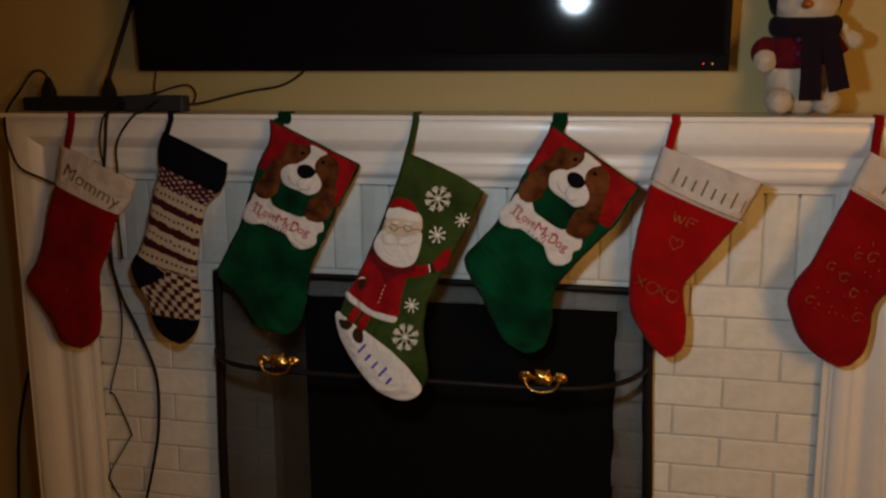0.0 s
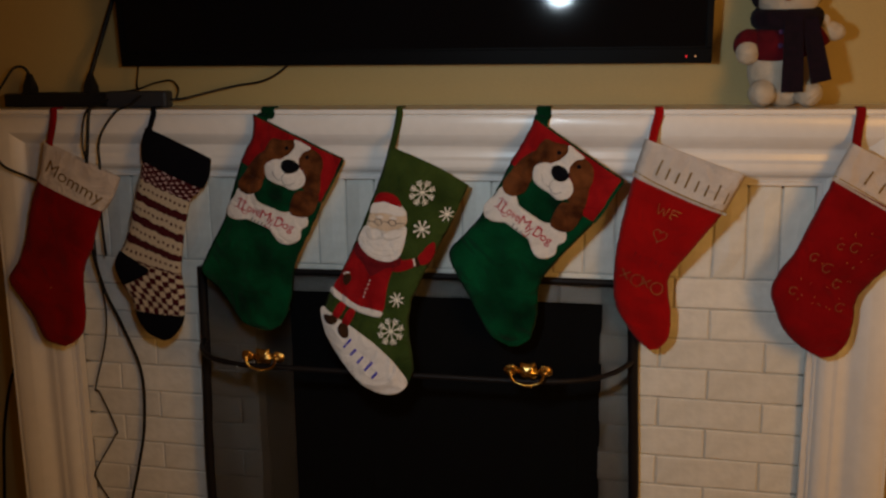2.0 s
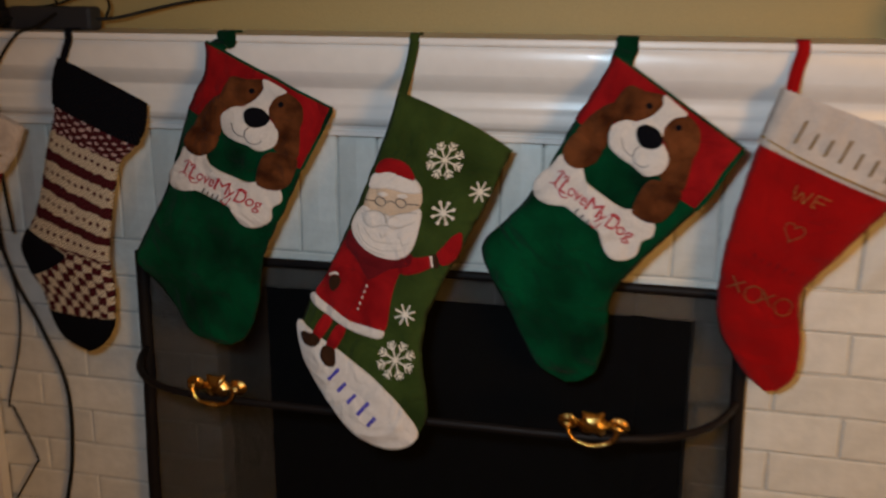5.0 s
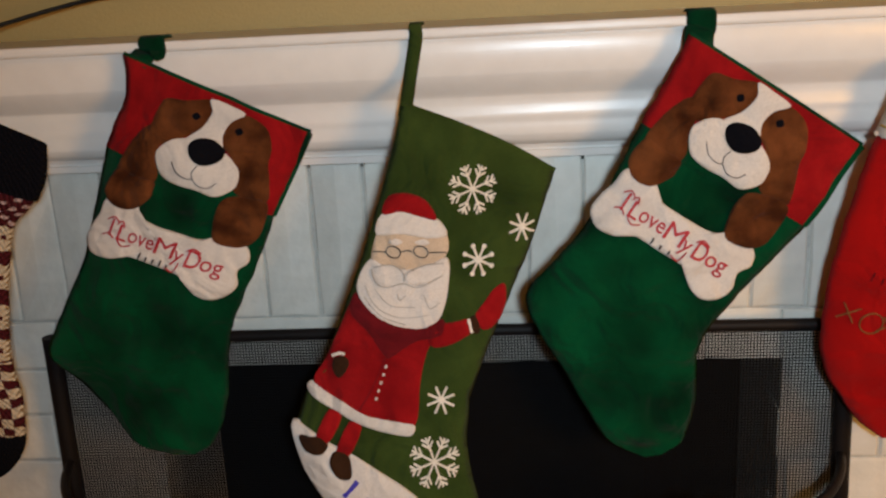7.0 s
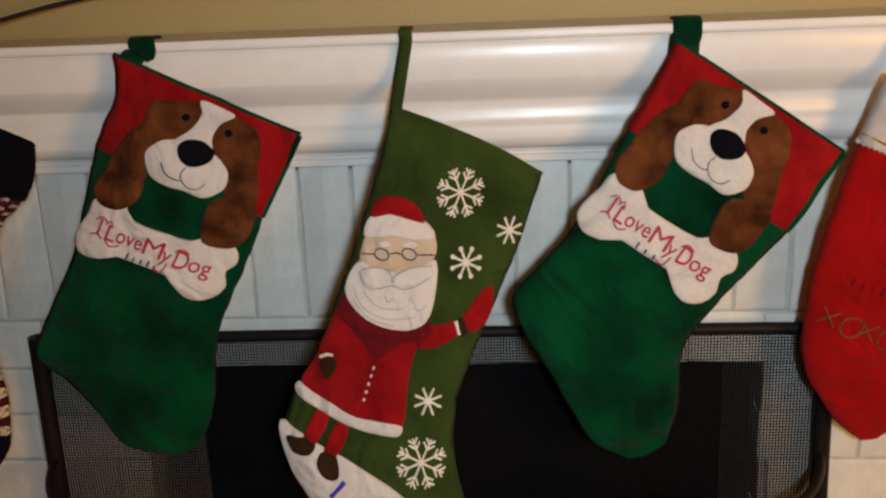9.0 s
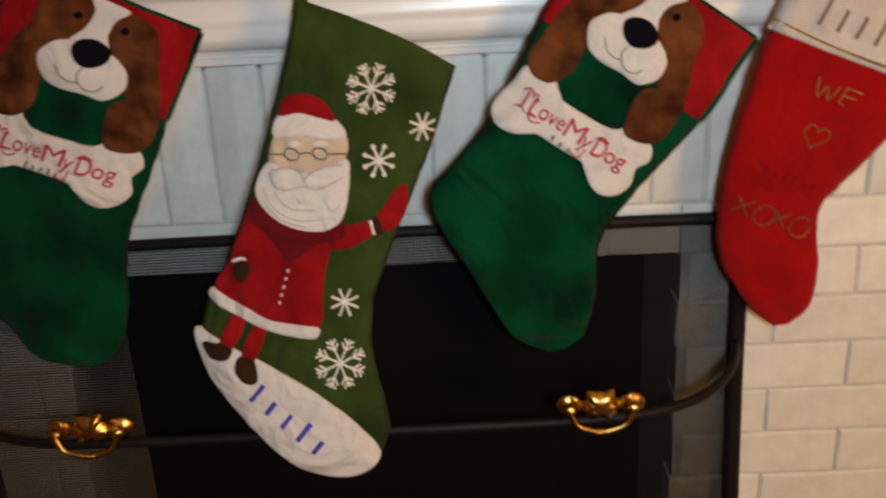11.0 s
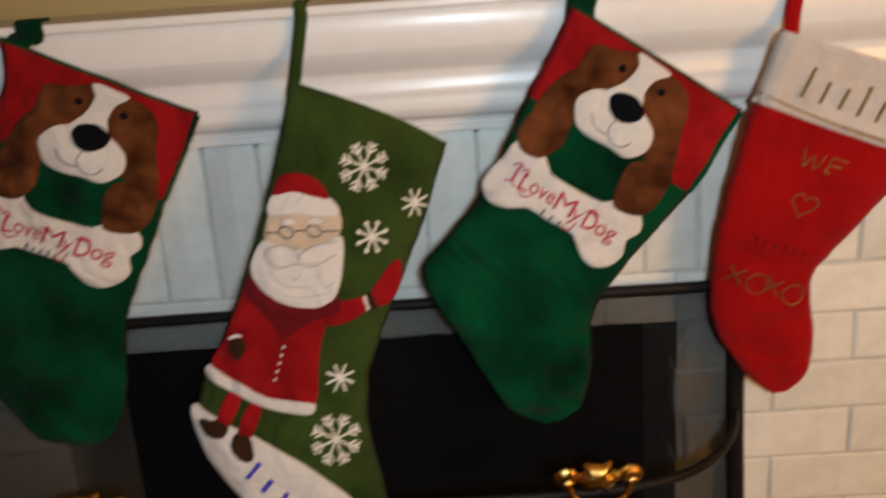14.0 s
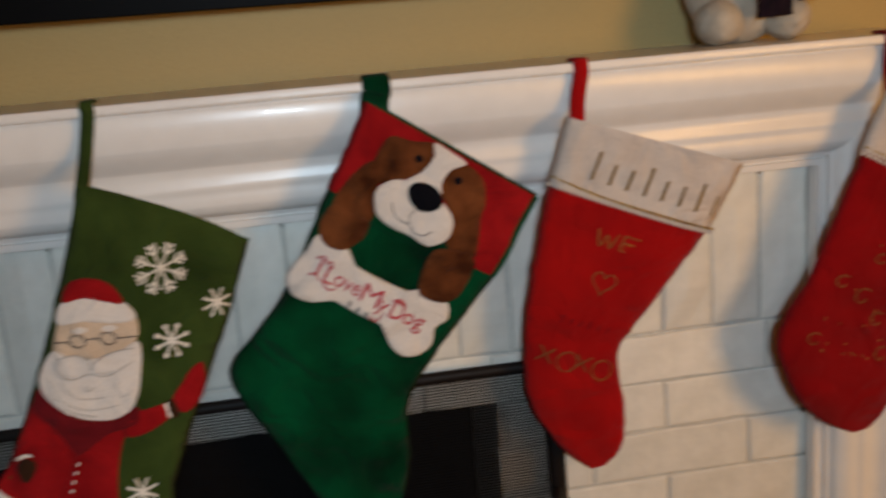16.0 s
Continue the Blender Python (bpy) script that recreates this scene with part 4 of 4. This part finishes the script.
def figure_stocking():
    s = hang("olive green felt stocking with a red-coated felt figure and white snowflakes", (-0.422, 1.237), -27.2, TALL, 0.015, y=2.088, lean=0.265, twist=0.42, fade=0.34, seed=3, folds=0.006, lip=0.5)
    s.cloth("body", OLIVE)
    s.threads("seam", [[(1.1, 3), (3.4, 16), (4.5, 28), (4.6, 35)]], 0.4, -0.0015, OLIVE)
    s.threads("rim", [[(0, -0.1), (5, -0.55), (10, -0.7), (15, -0.55), (19.9, -0.1)]], 0.7, -0.001, OLIVE)
    s.warp = np.array([[1.017, 0.035, 0.649], [-0.024, 0.995, 0.537]])
    sole = s.patch("white_sole", [(1.75, 37.4), (6.6, 37.4), (13.1, 37.7), (19.0, 38.5), (23.9, 40.3), (26.9, 42.3), (26.2, 45.0), (23.6, 46.9), (20.5, 47.5), (17.5, 47.2), (12.8, 45.9), (8.4, 44.0), (4.4, 41.2)],
                   WHITE_FELT, 0.0036, label="white felt sole")
    s.bars("ink_bar", (9.6, 41.9), (20.6, 45.1), 5, 2.6, 0.6, 0.0060, BLUE_INK, sole, "blue hand-drawn mark")
    # coat, trims, beard and hat, each a cut of felt
    s.patch("coat_patch", [(3.0, 20.8), (5.6, 21.6), (8.5, 23.0), (11.4, 21.4), (13.3, 19.6), (13.0, 22.8), (13.6, 26.4), (15.0, 31.4), (11.8, 32.4), (8.6, 32.8), (5.4, 32.6), (2.3, 32.1), (2.6, 28.8), (2.7, 25.0)], RED_FELT, 0.0016)
    s.patch("sleeve_patch", [(12.4, 20.2), (14.4, 18.9), (16.1, 17.9), (17.0, 18.9), (15.4, 21.0), (13.2, 22.2)], RED_FELT, 0.0022)
    s.patch("trim_patch", [(2.1, 32.2), (5.4, 32.4), (8.7, 32.6), (11.8, 32.2), (14.8, 31.2), (14.9, 32.5), (12.0, 33.5), (8.6, 33.9), (5.4, 33.8), (2.2, 33.4)], WHITE_FELT, 0.0030)
    s.patch("collar_patch", [(2.9, 20.4), (5.4, 20.8), (8.1, 21.5), (11.0, 20.6), (13.2, 19.0), (13.8, 20.6), (11.4, 22.4), (9.5, 25.2), (8.6, 25.3), (6.0, 23.8), (3.2, 22.7)], MAROON, 0.0030)
    for leg in ([(5.2, 34.2), (5.1, 37.6), (6.6, 37.5), (6.9, 34.2)], [(7.9, 34.3), (7.9, 38.0), (9.4, 37.8), (9.5, 34.2)]):
        s.patch("leg_patch", leg, RED_FELT, 0.0052, steps=3)
    for boot in ([(3.2, 38.5), (4.4, 37.8), (5.4, 37.2), (6.7, 37.5), (6.4, 38.9), (4.6, 39.5)], [(7.6, 38.0), (8.6, 37.5), (9.6, 37.8), (10.6, 39.6), (9.4, 40.3), (7.8, 39.5)]):
        s.patch("boot_patch", boot, DARK_BROWN, 0.0064)
    s.patch("face_patch", [(2.6, 13.0), (4.4, 11.6), (6.7, 11.2), (9.6, 10.2), (10.8, 12.6), (8.6, 15.6), (5.4, 17.4), (3.1, 16.4)], SKIN_FELT, 0.0022)
    s.patch("beard_patch", [(2.9, 16.4), (5.0, 16.3), (7.2, 15.7), (9.4, 14.4), (11.0, 12.8), (12.2, 15.0), (12.9, 18.6), (11.6, 20.8), (8.4, 21.9), (4.8, 21.3), (2.7, 19.6)], WHITE_FELT, 0.0038)
    for lobe in ([(3.7, 16.9), (5.4, 15.9), (7.0, 16.1), (7.6, 17.0), (5.8, 18.2), (4.2, 18.0)], [(7.5, 17.0), (7.4, 15.9), (9.0, 14.5), (10.8, 13.5), (11.3, 14.6), (9.5, 16.5)]):
        s.patch("beard_tuft", lobe, WHITE_FELT, 0.0054)
    for x, d in ((4.9, 13.3), (7.7, 12.2)):
        s.patch("white_tuft", [(x - 0.8, d + 0.4), (x, d - 0.35), (x + 0.8, d - 0.2), (x + 0.1, d + 0.45)], WHITE_FELT, 0.0034, thick=0.0008)
    for line in ([(3.6, 19.0), (5.6, 20.6), (8.6, 20.8), (11.4, 19.2)], [(10.2, 17.4), (11.4, 18.4), (12.2, 17.4)], [(4.0, 20.2), (6.6, 21.4), (9.6, 21.2)], [(4.8, 18.9), (7.2, 19.9), (9.8, 19.0)]):
        s.threads("stitching", [line], 0.07, 0.0056, PALE_INK)
    for line in ([(3.6, 17.1), (4.6, 18.2), (6.0, 18.2), (7.5, 17.1), (8.8, 17.0), (10.0, 16.2), (11.3, 14.6)], [(3.7, 16.8), (5.4, 15.8), (7.0, 16.0), (7.5, 16.8), (7.6, 15.8), (9.0, 14.4), (10.9, 13.4)],
                 [(7.4, 18.4), (7.9, 18.9), (8.3, 18.2)], [(6.4, 15.4), (6.9, 15.7), (7.3, 15.1)]):
        s.threads("stitching", [line], 0.08, 0.0078, PALE_INK)
    s.patch("hat_brim", [(2.2, 11.2), (4.4, 9.7), (8.0, 9.2), (10.0, 10.4), (8.0, 11.6), (5.0, 12.3), (2.5, 13.5)], WHITE_FELT, 0.0036)
    s.patch("hat_patch", [(2.1, 9.2), (3.8, 8.0), (6.2, 7.9), (8.2, 9.3), (6.2, 9.7), (4.2, 10.0), (2.3, 11.1)], RED_FELT, 0.0044)
    rings = [[(x + 0.85 * math.cos(a), d + 0.62 * math.sin(a)) for a in np.linspace(0, 2 * math.pi, 10)] for x, d in ((5.1, 14.5), (8.0, 13.3))]
    s.threads("wire_rims", [[(2.9, 15.4), (4.3, 14.8)], *rings, [(6.0, 14.1), (6.6, 13.7), (7.1, 13.7)], [(8.9, 13.0), (10.7, 12.2)]], 0.13, 0.0050, BLACK_THREAD)
    s.patch("mitten_patch", [(16.5, 17.4), (16.9, 15.6), (17.3, 14.1), (18.3, 13.1), (19.3, 15.2), (19.2, 17.4), (17.9, 18.5)], RED_FELT, 0.0018)
    s.patch("cuff_patch", [(16.0, 18.0), (16.6, 17.4), (17.7, 18.7), (17.1, 19.2)], DARK_BROWN, 0.0030)
    s.threads("cuff_trim", [[(15.9, 17.9), (16.4, 18.5), (16.9, 19.2)]], 0.45, 0.0036, THREAD)
    s.patch("mitten_patch", [(3.5, 28.4), (4.5, 27.5), (5.4, 28.1), (5.0, 30.0), (3.9, 29.6)], DARK_BROWN, 0.0032)
    s.threads("cuff_trim", [[(3.2, 28.2), (3.8, 27.5), (4.5, 27.2)]], 0.4, 0.0036, THREAD)
    s.threads("stitching", [[(8.9, 25.4), (8.9, 28.8), (8.5, 32.5)]], 0.10, 0.0032, MAROON)
    for k in range(5):
        s.patch("button", [(9.35 + 0.1 * k - 0.15, 26.4 + k * 0.95), (9.35 + 0.1 * k, 26.2 + k * 0.95), (9.35 + 0.1 * k + 0.15, 26.4 + k * 0.95), (9.35 + 0.1 * k, 26.65 + k * 0.95)], WHITE_FELT, 0.0034, steps=3, thick=0.0006)
    for x, d, r, arms, kind in ((10.7, 4.9, 2.75, 8, "branched"), (17.7, 6.7, 1.55, 8, "plain"), (14.4, 11.7, 1.65, 8, "knobbed"), (16.6, 27.5, 1.65, 8, "plain"), (18.6, 34.0, 2.85, 8, "branched")):
        snowflake(s, x, d, r, arms, kind, 0.80)
    s.loop(OLIVE, (0.018, SHELF_Z - 1.237), 0.016, (0.9, 0.9))


figure_stocking()


def plush_stocking(label, corner, angle, outline, hook, seed, mat, writing, lean=0.02, twist=0.0):
    s = hang(label, corner, angle, outline, 0.017, seed=seed, lean=lean, twist=twist, folds=0.0035)
    edge = 8.4 if outline is SLIM else 7.9 if outline is WIDE else 9.7
    s.cloth("body", mat, edge - 1.5)
    cuff = s.cloth("cuff", CUFF, 0, edge, 0.0028, "cream plush cuff")
    s.threads("cuff_fold", [[(0.2, 0.5), (7, 0.9), (14, 0.8), (20.2, 0.5)]], 0.35, 0.0026, CUFF, cuff)
    s.loop(mat, hook, 0.019, (1.6, 1.2))
    writing(s, cuff, edge)


def glitter_letter(s, strokes, x, d, wide, high, mat, label):
    """One hand-drawn letter of glitter glue, from strokes in a unit square."""
    s.threads("glitter_letter", [[(x + u * wide, d + v * high) for u, v in stroke] for stroke in strokes], 0.17, 0.0012, mat, label=label)


RING = [(0.5 + 0.5 * math.cos(a), 0.5 + 0.5 * math.sin(a)) for a in np.linspace(0, 2 * math.pi, 13)]
CROSS = [[(0, 0), (1, 1)], [(1, 0), (0, 1)]]


def slim_writing(s, cuff, edge):
    right = 21.3
    s.threads("gold_braid", [[(0.2, edge - 1.0), (6, edge - 0.2), (13, edge + 0.15), (right, edge + 0.3)]], 0.30, 0.0036, GOLD, cuff, "gold braid along the cuff")
    zig = [(0.1 + (right - 0.1) * k / 76, edge + 0.75 * math.sin(0.5 * math.pi * k / 76) + (0.17 if k % 2 else -0.17)) for k in range(77)]
    s.threads("zigzag_trim", [zig], 0.38, 0.0026, CUFF, cuff)
    heart = [(10.3 + 1.45 * math.sin(a) ** 3, 18.7 - 0.10 * (13 * math.cos(a) - 5 * math.cos(2 * a) - 2 * math.cos(3 * a) - math.cos(4 * a))) for a in np.linspace(0, 2 * math.pi, 22)]
    s.threads("glitter_heart", [heart], 0.15, 0.0010, DULL_GOLD)
    word = "gold glitter glue letter"
    glitter_letter(s, [[(0, 0), (0.25, 1), (0.5, 0.3), (0.75, 1), (1, 0.1)]], 7.6, 12.0, 2.5, 2.2, GOLD, word)
    glitter_letter(s, [[(0.1, 0), (0, 1)], [(0.1, 0), (1, 0.05)], [(0.05, 0.5), (0.8, 0.5)], [(0, 1), (0.3, 1.05)]], 10.7, 12.2, 2.0, 1.9, GOLD, word)
    s.bars("glitter_bar", (6.4, 25.2), (13.6, 25.2), 6, 1.2, 0.13, 0.0010, MAROON)
    for x, stroke, mat in ((5.6, CROSS, DULL_GOLD), (8.2, [RING], DULL_GOLD), (10.4, CROSS, DULL_GOLD), (12.9, [RING], GOLD)):
        glitter_letter(s, stroke, x, 28.9, 2.0 if stroke is CROSS else 2.6, 2.2 if stroke is CROSS else 2.8, mat, word)
    s.bars("glitter_bar", (3.6, 6.5), (21.0, 7.2), 8, 3.6, 0.42, 0.0042, DULL_GOLD, cuff, "gold glitter mark")


def wide_writing(s, cuff, edge):
    s.threads("gold_braid", [[(0.6, edge - 0.5), (7, edge - 0.3), (14, edge), (20.4, edge + 0.3)]], 0.3, 0.0034, GOLD, cuff, "gold braid along the cuff")
    s.threads("zigzag_trim", [[(0.5 + 20.1 * k / 60, edge + 0.3 + 0.6 * k / 60 + (0.16 if k % 2 else -0.16)) for k in range(61)]], 0.35, 0.0022, CUFF, cuff)
    s.bars("glitter_bar", (4.6, 6.2), (18.0, 6.6), 4, 3.2, 0.45, 0.0040, DULL_GOLD, cuff, "gold glitter mark")
    for x, d, r in ((6.1, 24.2, 1.2), (9.6, 25.0, 1.5), (6.3, 32.6, 1.2), (16.4, 31.1, 1.4), (12.0, 18.5, 1.5), (13.0, 27.0, 1.3), (9.4, 19.6, 1.0)):
        s.threads("glitter_swirl", [[(x + r * (0.35 + 0.65 * a / 6) * math.cos(a), d + r * (0.35 + 0.65 * a / 6) * math.sin(a)) for a in np.linspace(0, 5.2, 9)]], 0.15, 0.0010, DULL_GOLD)
    for k in range(26):
        x, d = random.uniform(5, 17), random.uniform(14, 34)
        s.threads("glitter_fleck", [[(x, d), (x + random.uniform(-0.3, 0.3), d + 0.3)]], 0.16, 0.0010, GOLD)


def faded_writing(s, cuff, edge):
    s.words("lettering", "Mommy", (3.4, 6.4), (20.0, 8.4), 3.3, 0.0045, DULL_GOLD, cuff, "faded gold handwritten word")
    s.patch("glitter_fleck", [(14.0, 34.0), (14.2, 33.8), (14.4, 34.0), (14.2, 34.2)], GOLD, 0.0008, steps=2)


plush_stocking("bright red plush stocking with a cream cuff and gold glitter", (0.15, 1.26), -19.6, SLIM, (0.025, SHELF_Z - 1.26 - 0.002), 4, RED, slim_writing, -0.10, -0.20)
plush_stocking("deep red plush stocking with gold swirls beside the mantel's end", (0.564, 1.254), -28.0, WIDE, (0.017, SHELF_Z - 1.254 - 0.002), 5, DEEP_RED, wide_writing, -0.03, -0.05)
plush_stocking("plain red plush stocking with a faded cream cuff", (-1.316, 1.245), -23.2, BROAD, (0.020, SHELF_Z - 1.245 - 0.002), 6, DEEP_RED, faded_writing)


def knitted_stocking():
    s = hang("knitted wool stocking in navy, cream and maroon bands", (-1.032, 1.279), -24.0, KNITTED, 0.016, seed=7, folds=0.004, lean=0.02)
    s.cloth("cuff", KNIT["navy"], 0, 7.0, 0.003, "thick navy knitted cuff")
    s.cloth("yoke", KNIT["snow"], 6.4, 11.2, 0, "maroon band with pale snowflakes")
    s.cloth("leg", KNIT["bands"], 11.2, 30.8)
    s.cloth("foot", KNIT["checks"], 30.8, 41.0, 0, "maroon and cream checks")
    s.cloth("toe", KNIT["navy"], 41.0)
    s.patch("heel", [(3.9, 31.6), (7.0, 31.2), (11.0, 31.6), (13.4, 32.2), (11.8, 35.0), (9.6, 37.6), (7.6, 39.0), (5.4, 37.6), (3.9, 35.0)], KNIT["navy"], 0.0012, thick=0.002, label="navy knitted heel")
    s.loop(KNIT["navy"], (0.010, SHELF_Z - 1.279), 0.014, (0.8, 0.8))


knitted_stocking()


# ---- bricks ----
def brick_mesh(w, h, seed):
    rnd = random.Random(seed)
    bm = bmesh.new()
    nx, nz = max(2, round(w / 0.06)), max(1, round(h / 0.06))
    grid = [[bm.verts.new((w * i / nx + rnd.uniform(-0.0011, 0.0011), rnd.uniform(-0.0016, 0.0012) + (0.0030 if i in (0, nx) or k in (0, nz) else 0.0),
                           h * k / nz + rnd.uniform(-0.0011, 0.0011))) for k in range(nz + 1)] for i in range(nx + 1)]
    for i in range(nx):
        for k in range(nz):
            bm.faces.new((grid[i][k], grid[i + 1][k], grid[i + 1][k + 1], grid[i][k + 1]))
    edge = [grid[i][0] for i in range(nx + 1)] + [grid[nx][k] for k in range(1, nz + 1)] + [grid[i][nz] for i in range(nx - 1, -1, -1)] + [grid[0][k] for k in range(nz - 1, 0, -1)]
    back = [bm.verts.new((v.co.x, 0.055, v.co.z)) for v in edge]
    for k in range(len(edge)):
        j = (k + 1) % len(edge)
        bm.faces.new((edge[j], edge[k], back[k], back[j]))
    bmesh.ops.recalc_face_normals(bm, faces=bm.faces[:])
    bevel = [e for e in bm.edges if all(v in edge for v in e.verts) and len(e.link_faces) == 2 and e.calc_face_angle(0) > 0.8]
    bmesh.ops.bevel(bm, geom=bevel, offset=0.0022, segments=1, affect="EDGES")
    mesh = bpy.data.meshes.new("brick")
    bm.to_mesh(mesh)
    bm.free()
    mesh.materials.append(BRICK)
    return mesh


def lay(x, z, w, h, cache):
    key = (round(w, 3), round(h, 3), random.randrange(4))
    if key not in cache:
        cache[key] = brick_mesh(w, h, hash(key[:2]) % 1000 + key[2])
    ob = new("brick", cache[key])
    ob.parent = SURROUND
    ob.location = (x - MX0, random.uniform(-0.0015, 0.0015) - 0.001, z)


def bricks():
    cache = {}
    joint = 0.0045
    # upright course over the opening and to both sides
    z0, step = 0.9330, 0.0727
    x = -0.4970 - step * 12
    while x < MX1:
        a, b = max(x + joint / 2, MX0 - 0.004), min(x + step - joint / 2, MX1 + 0.004)
        if b - a > 0.012:
            lay(a, z0 + joint / 2, b - a, MZ + 0.015 - z0, cache)
        x += step
    # the courses below, in running bond
    course, length = 0.0735, 0.236
    row, z = 0, z0
    while z > 0.02:
        z -= course
        for lo, hi in ((MX0 - 0.004, OPEN_X0), (OPEN_X1, MX1 + 0.004)):
            x = (0.221 if row == 0 else 0.3035 if row % 2 else 0.1925) - 8 * length
            while x < hi:
                a, b = max(x + joint / 2, lo), min(x + length - joint / 2, hi)
                if b - a > 0.012:
                    lay(a, max(z, 0) + joint / 2, b - a, course - joint - (max(z, 0) - z), cache)
                x += length
        row += 1
    # the thin course that closes the opening's top
    x = 0.1925 - 8 * length
    while x < OPEN_X1:
        a, b = max(x + joint / 2, OPEN_X0), min(x + length - joint / 2, OPEN_X1)
        if b - a > 0.012:
            lay(a, OPEN_Z + 0.001, b - a, z0 - OPEN_Z - joint / 2, cache)
        x += length


bricks()
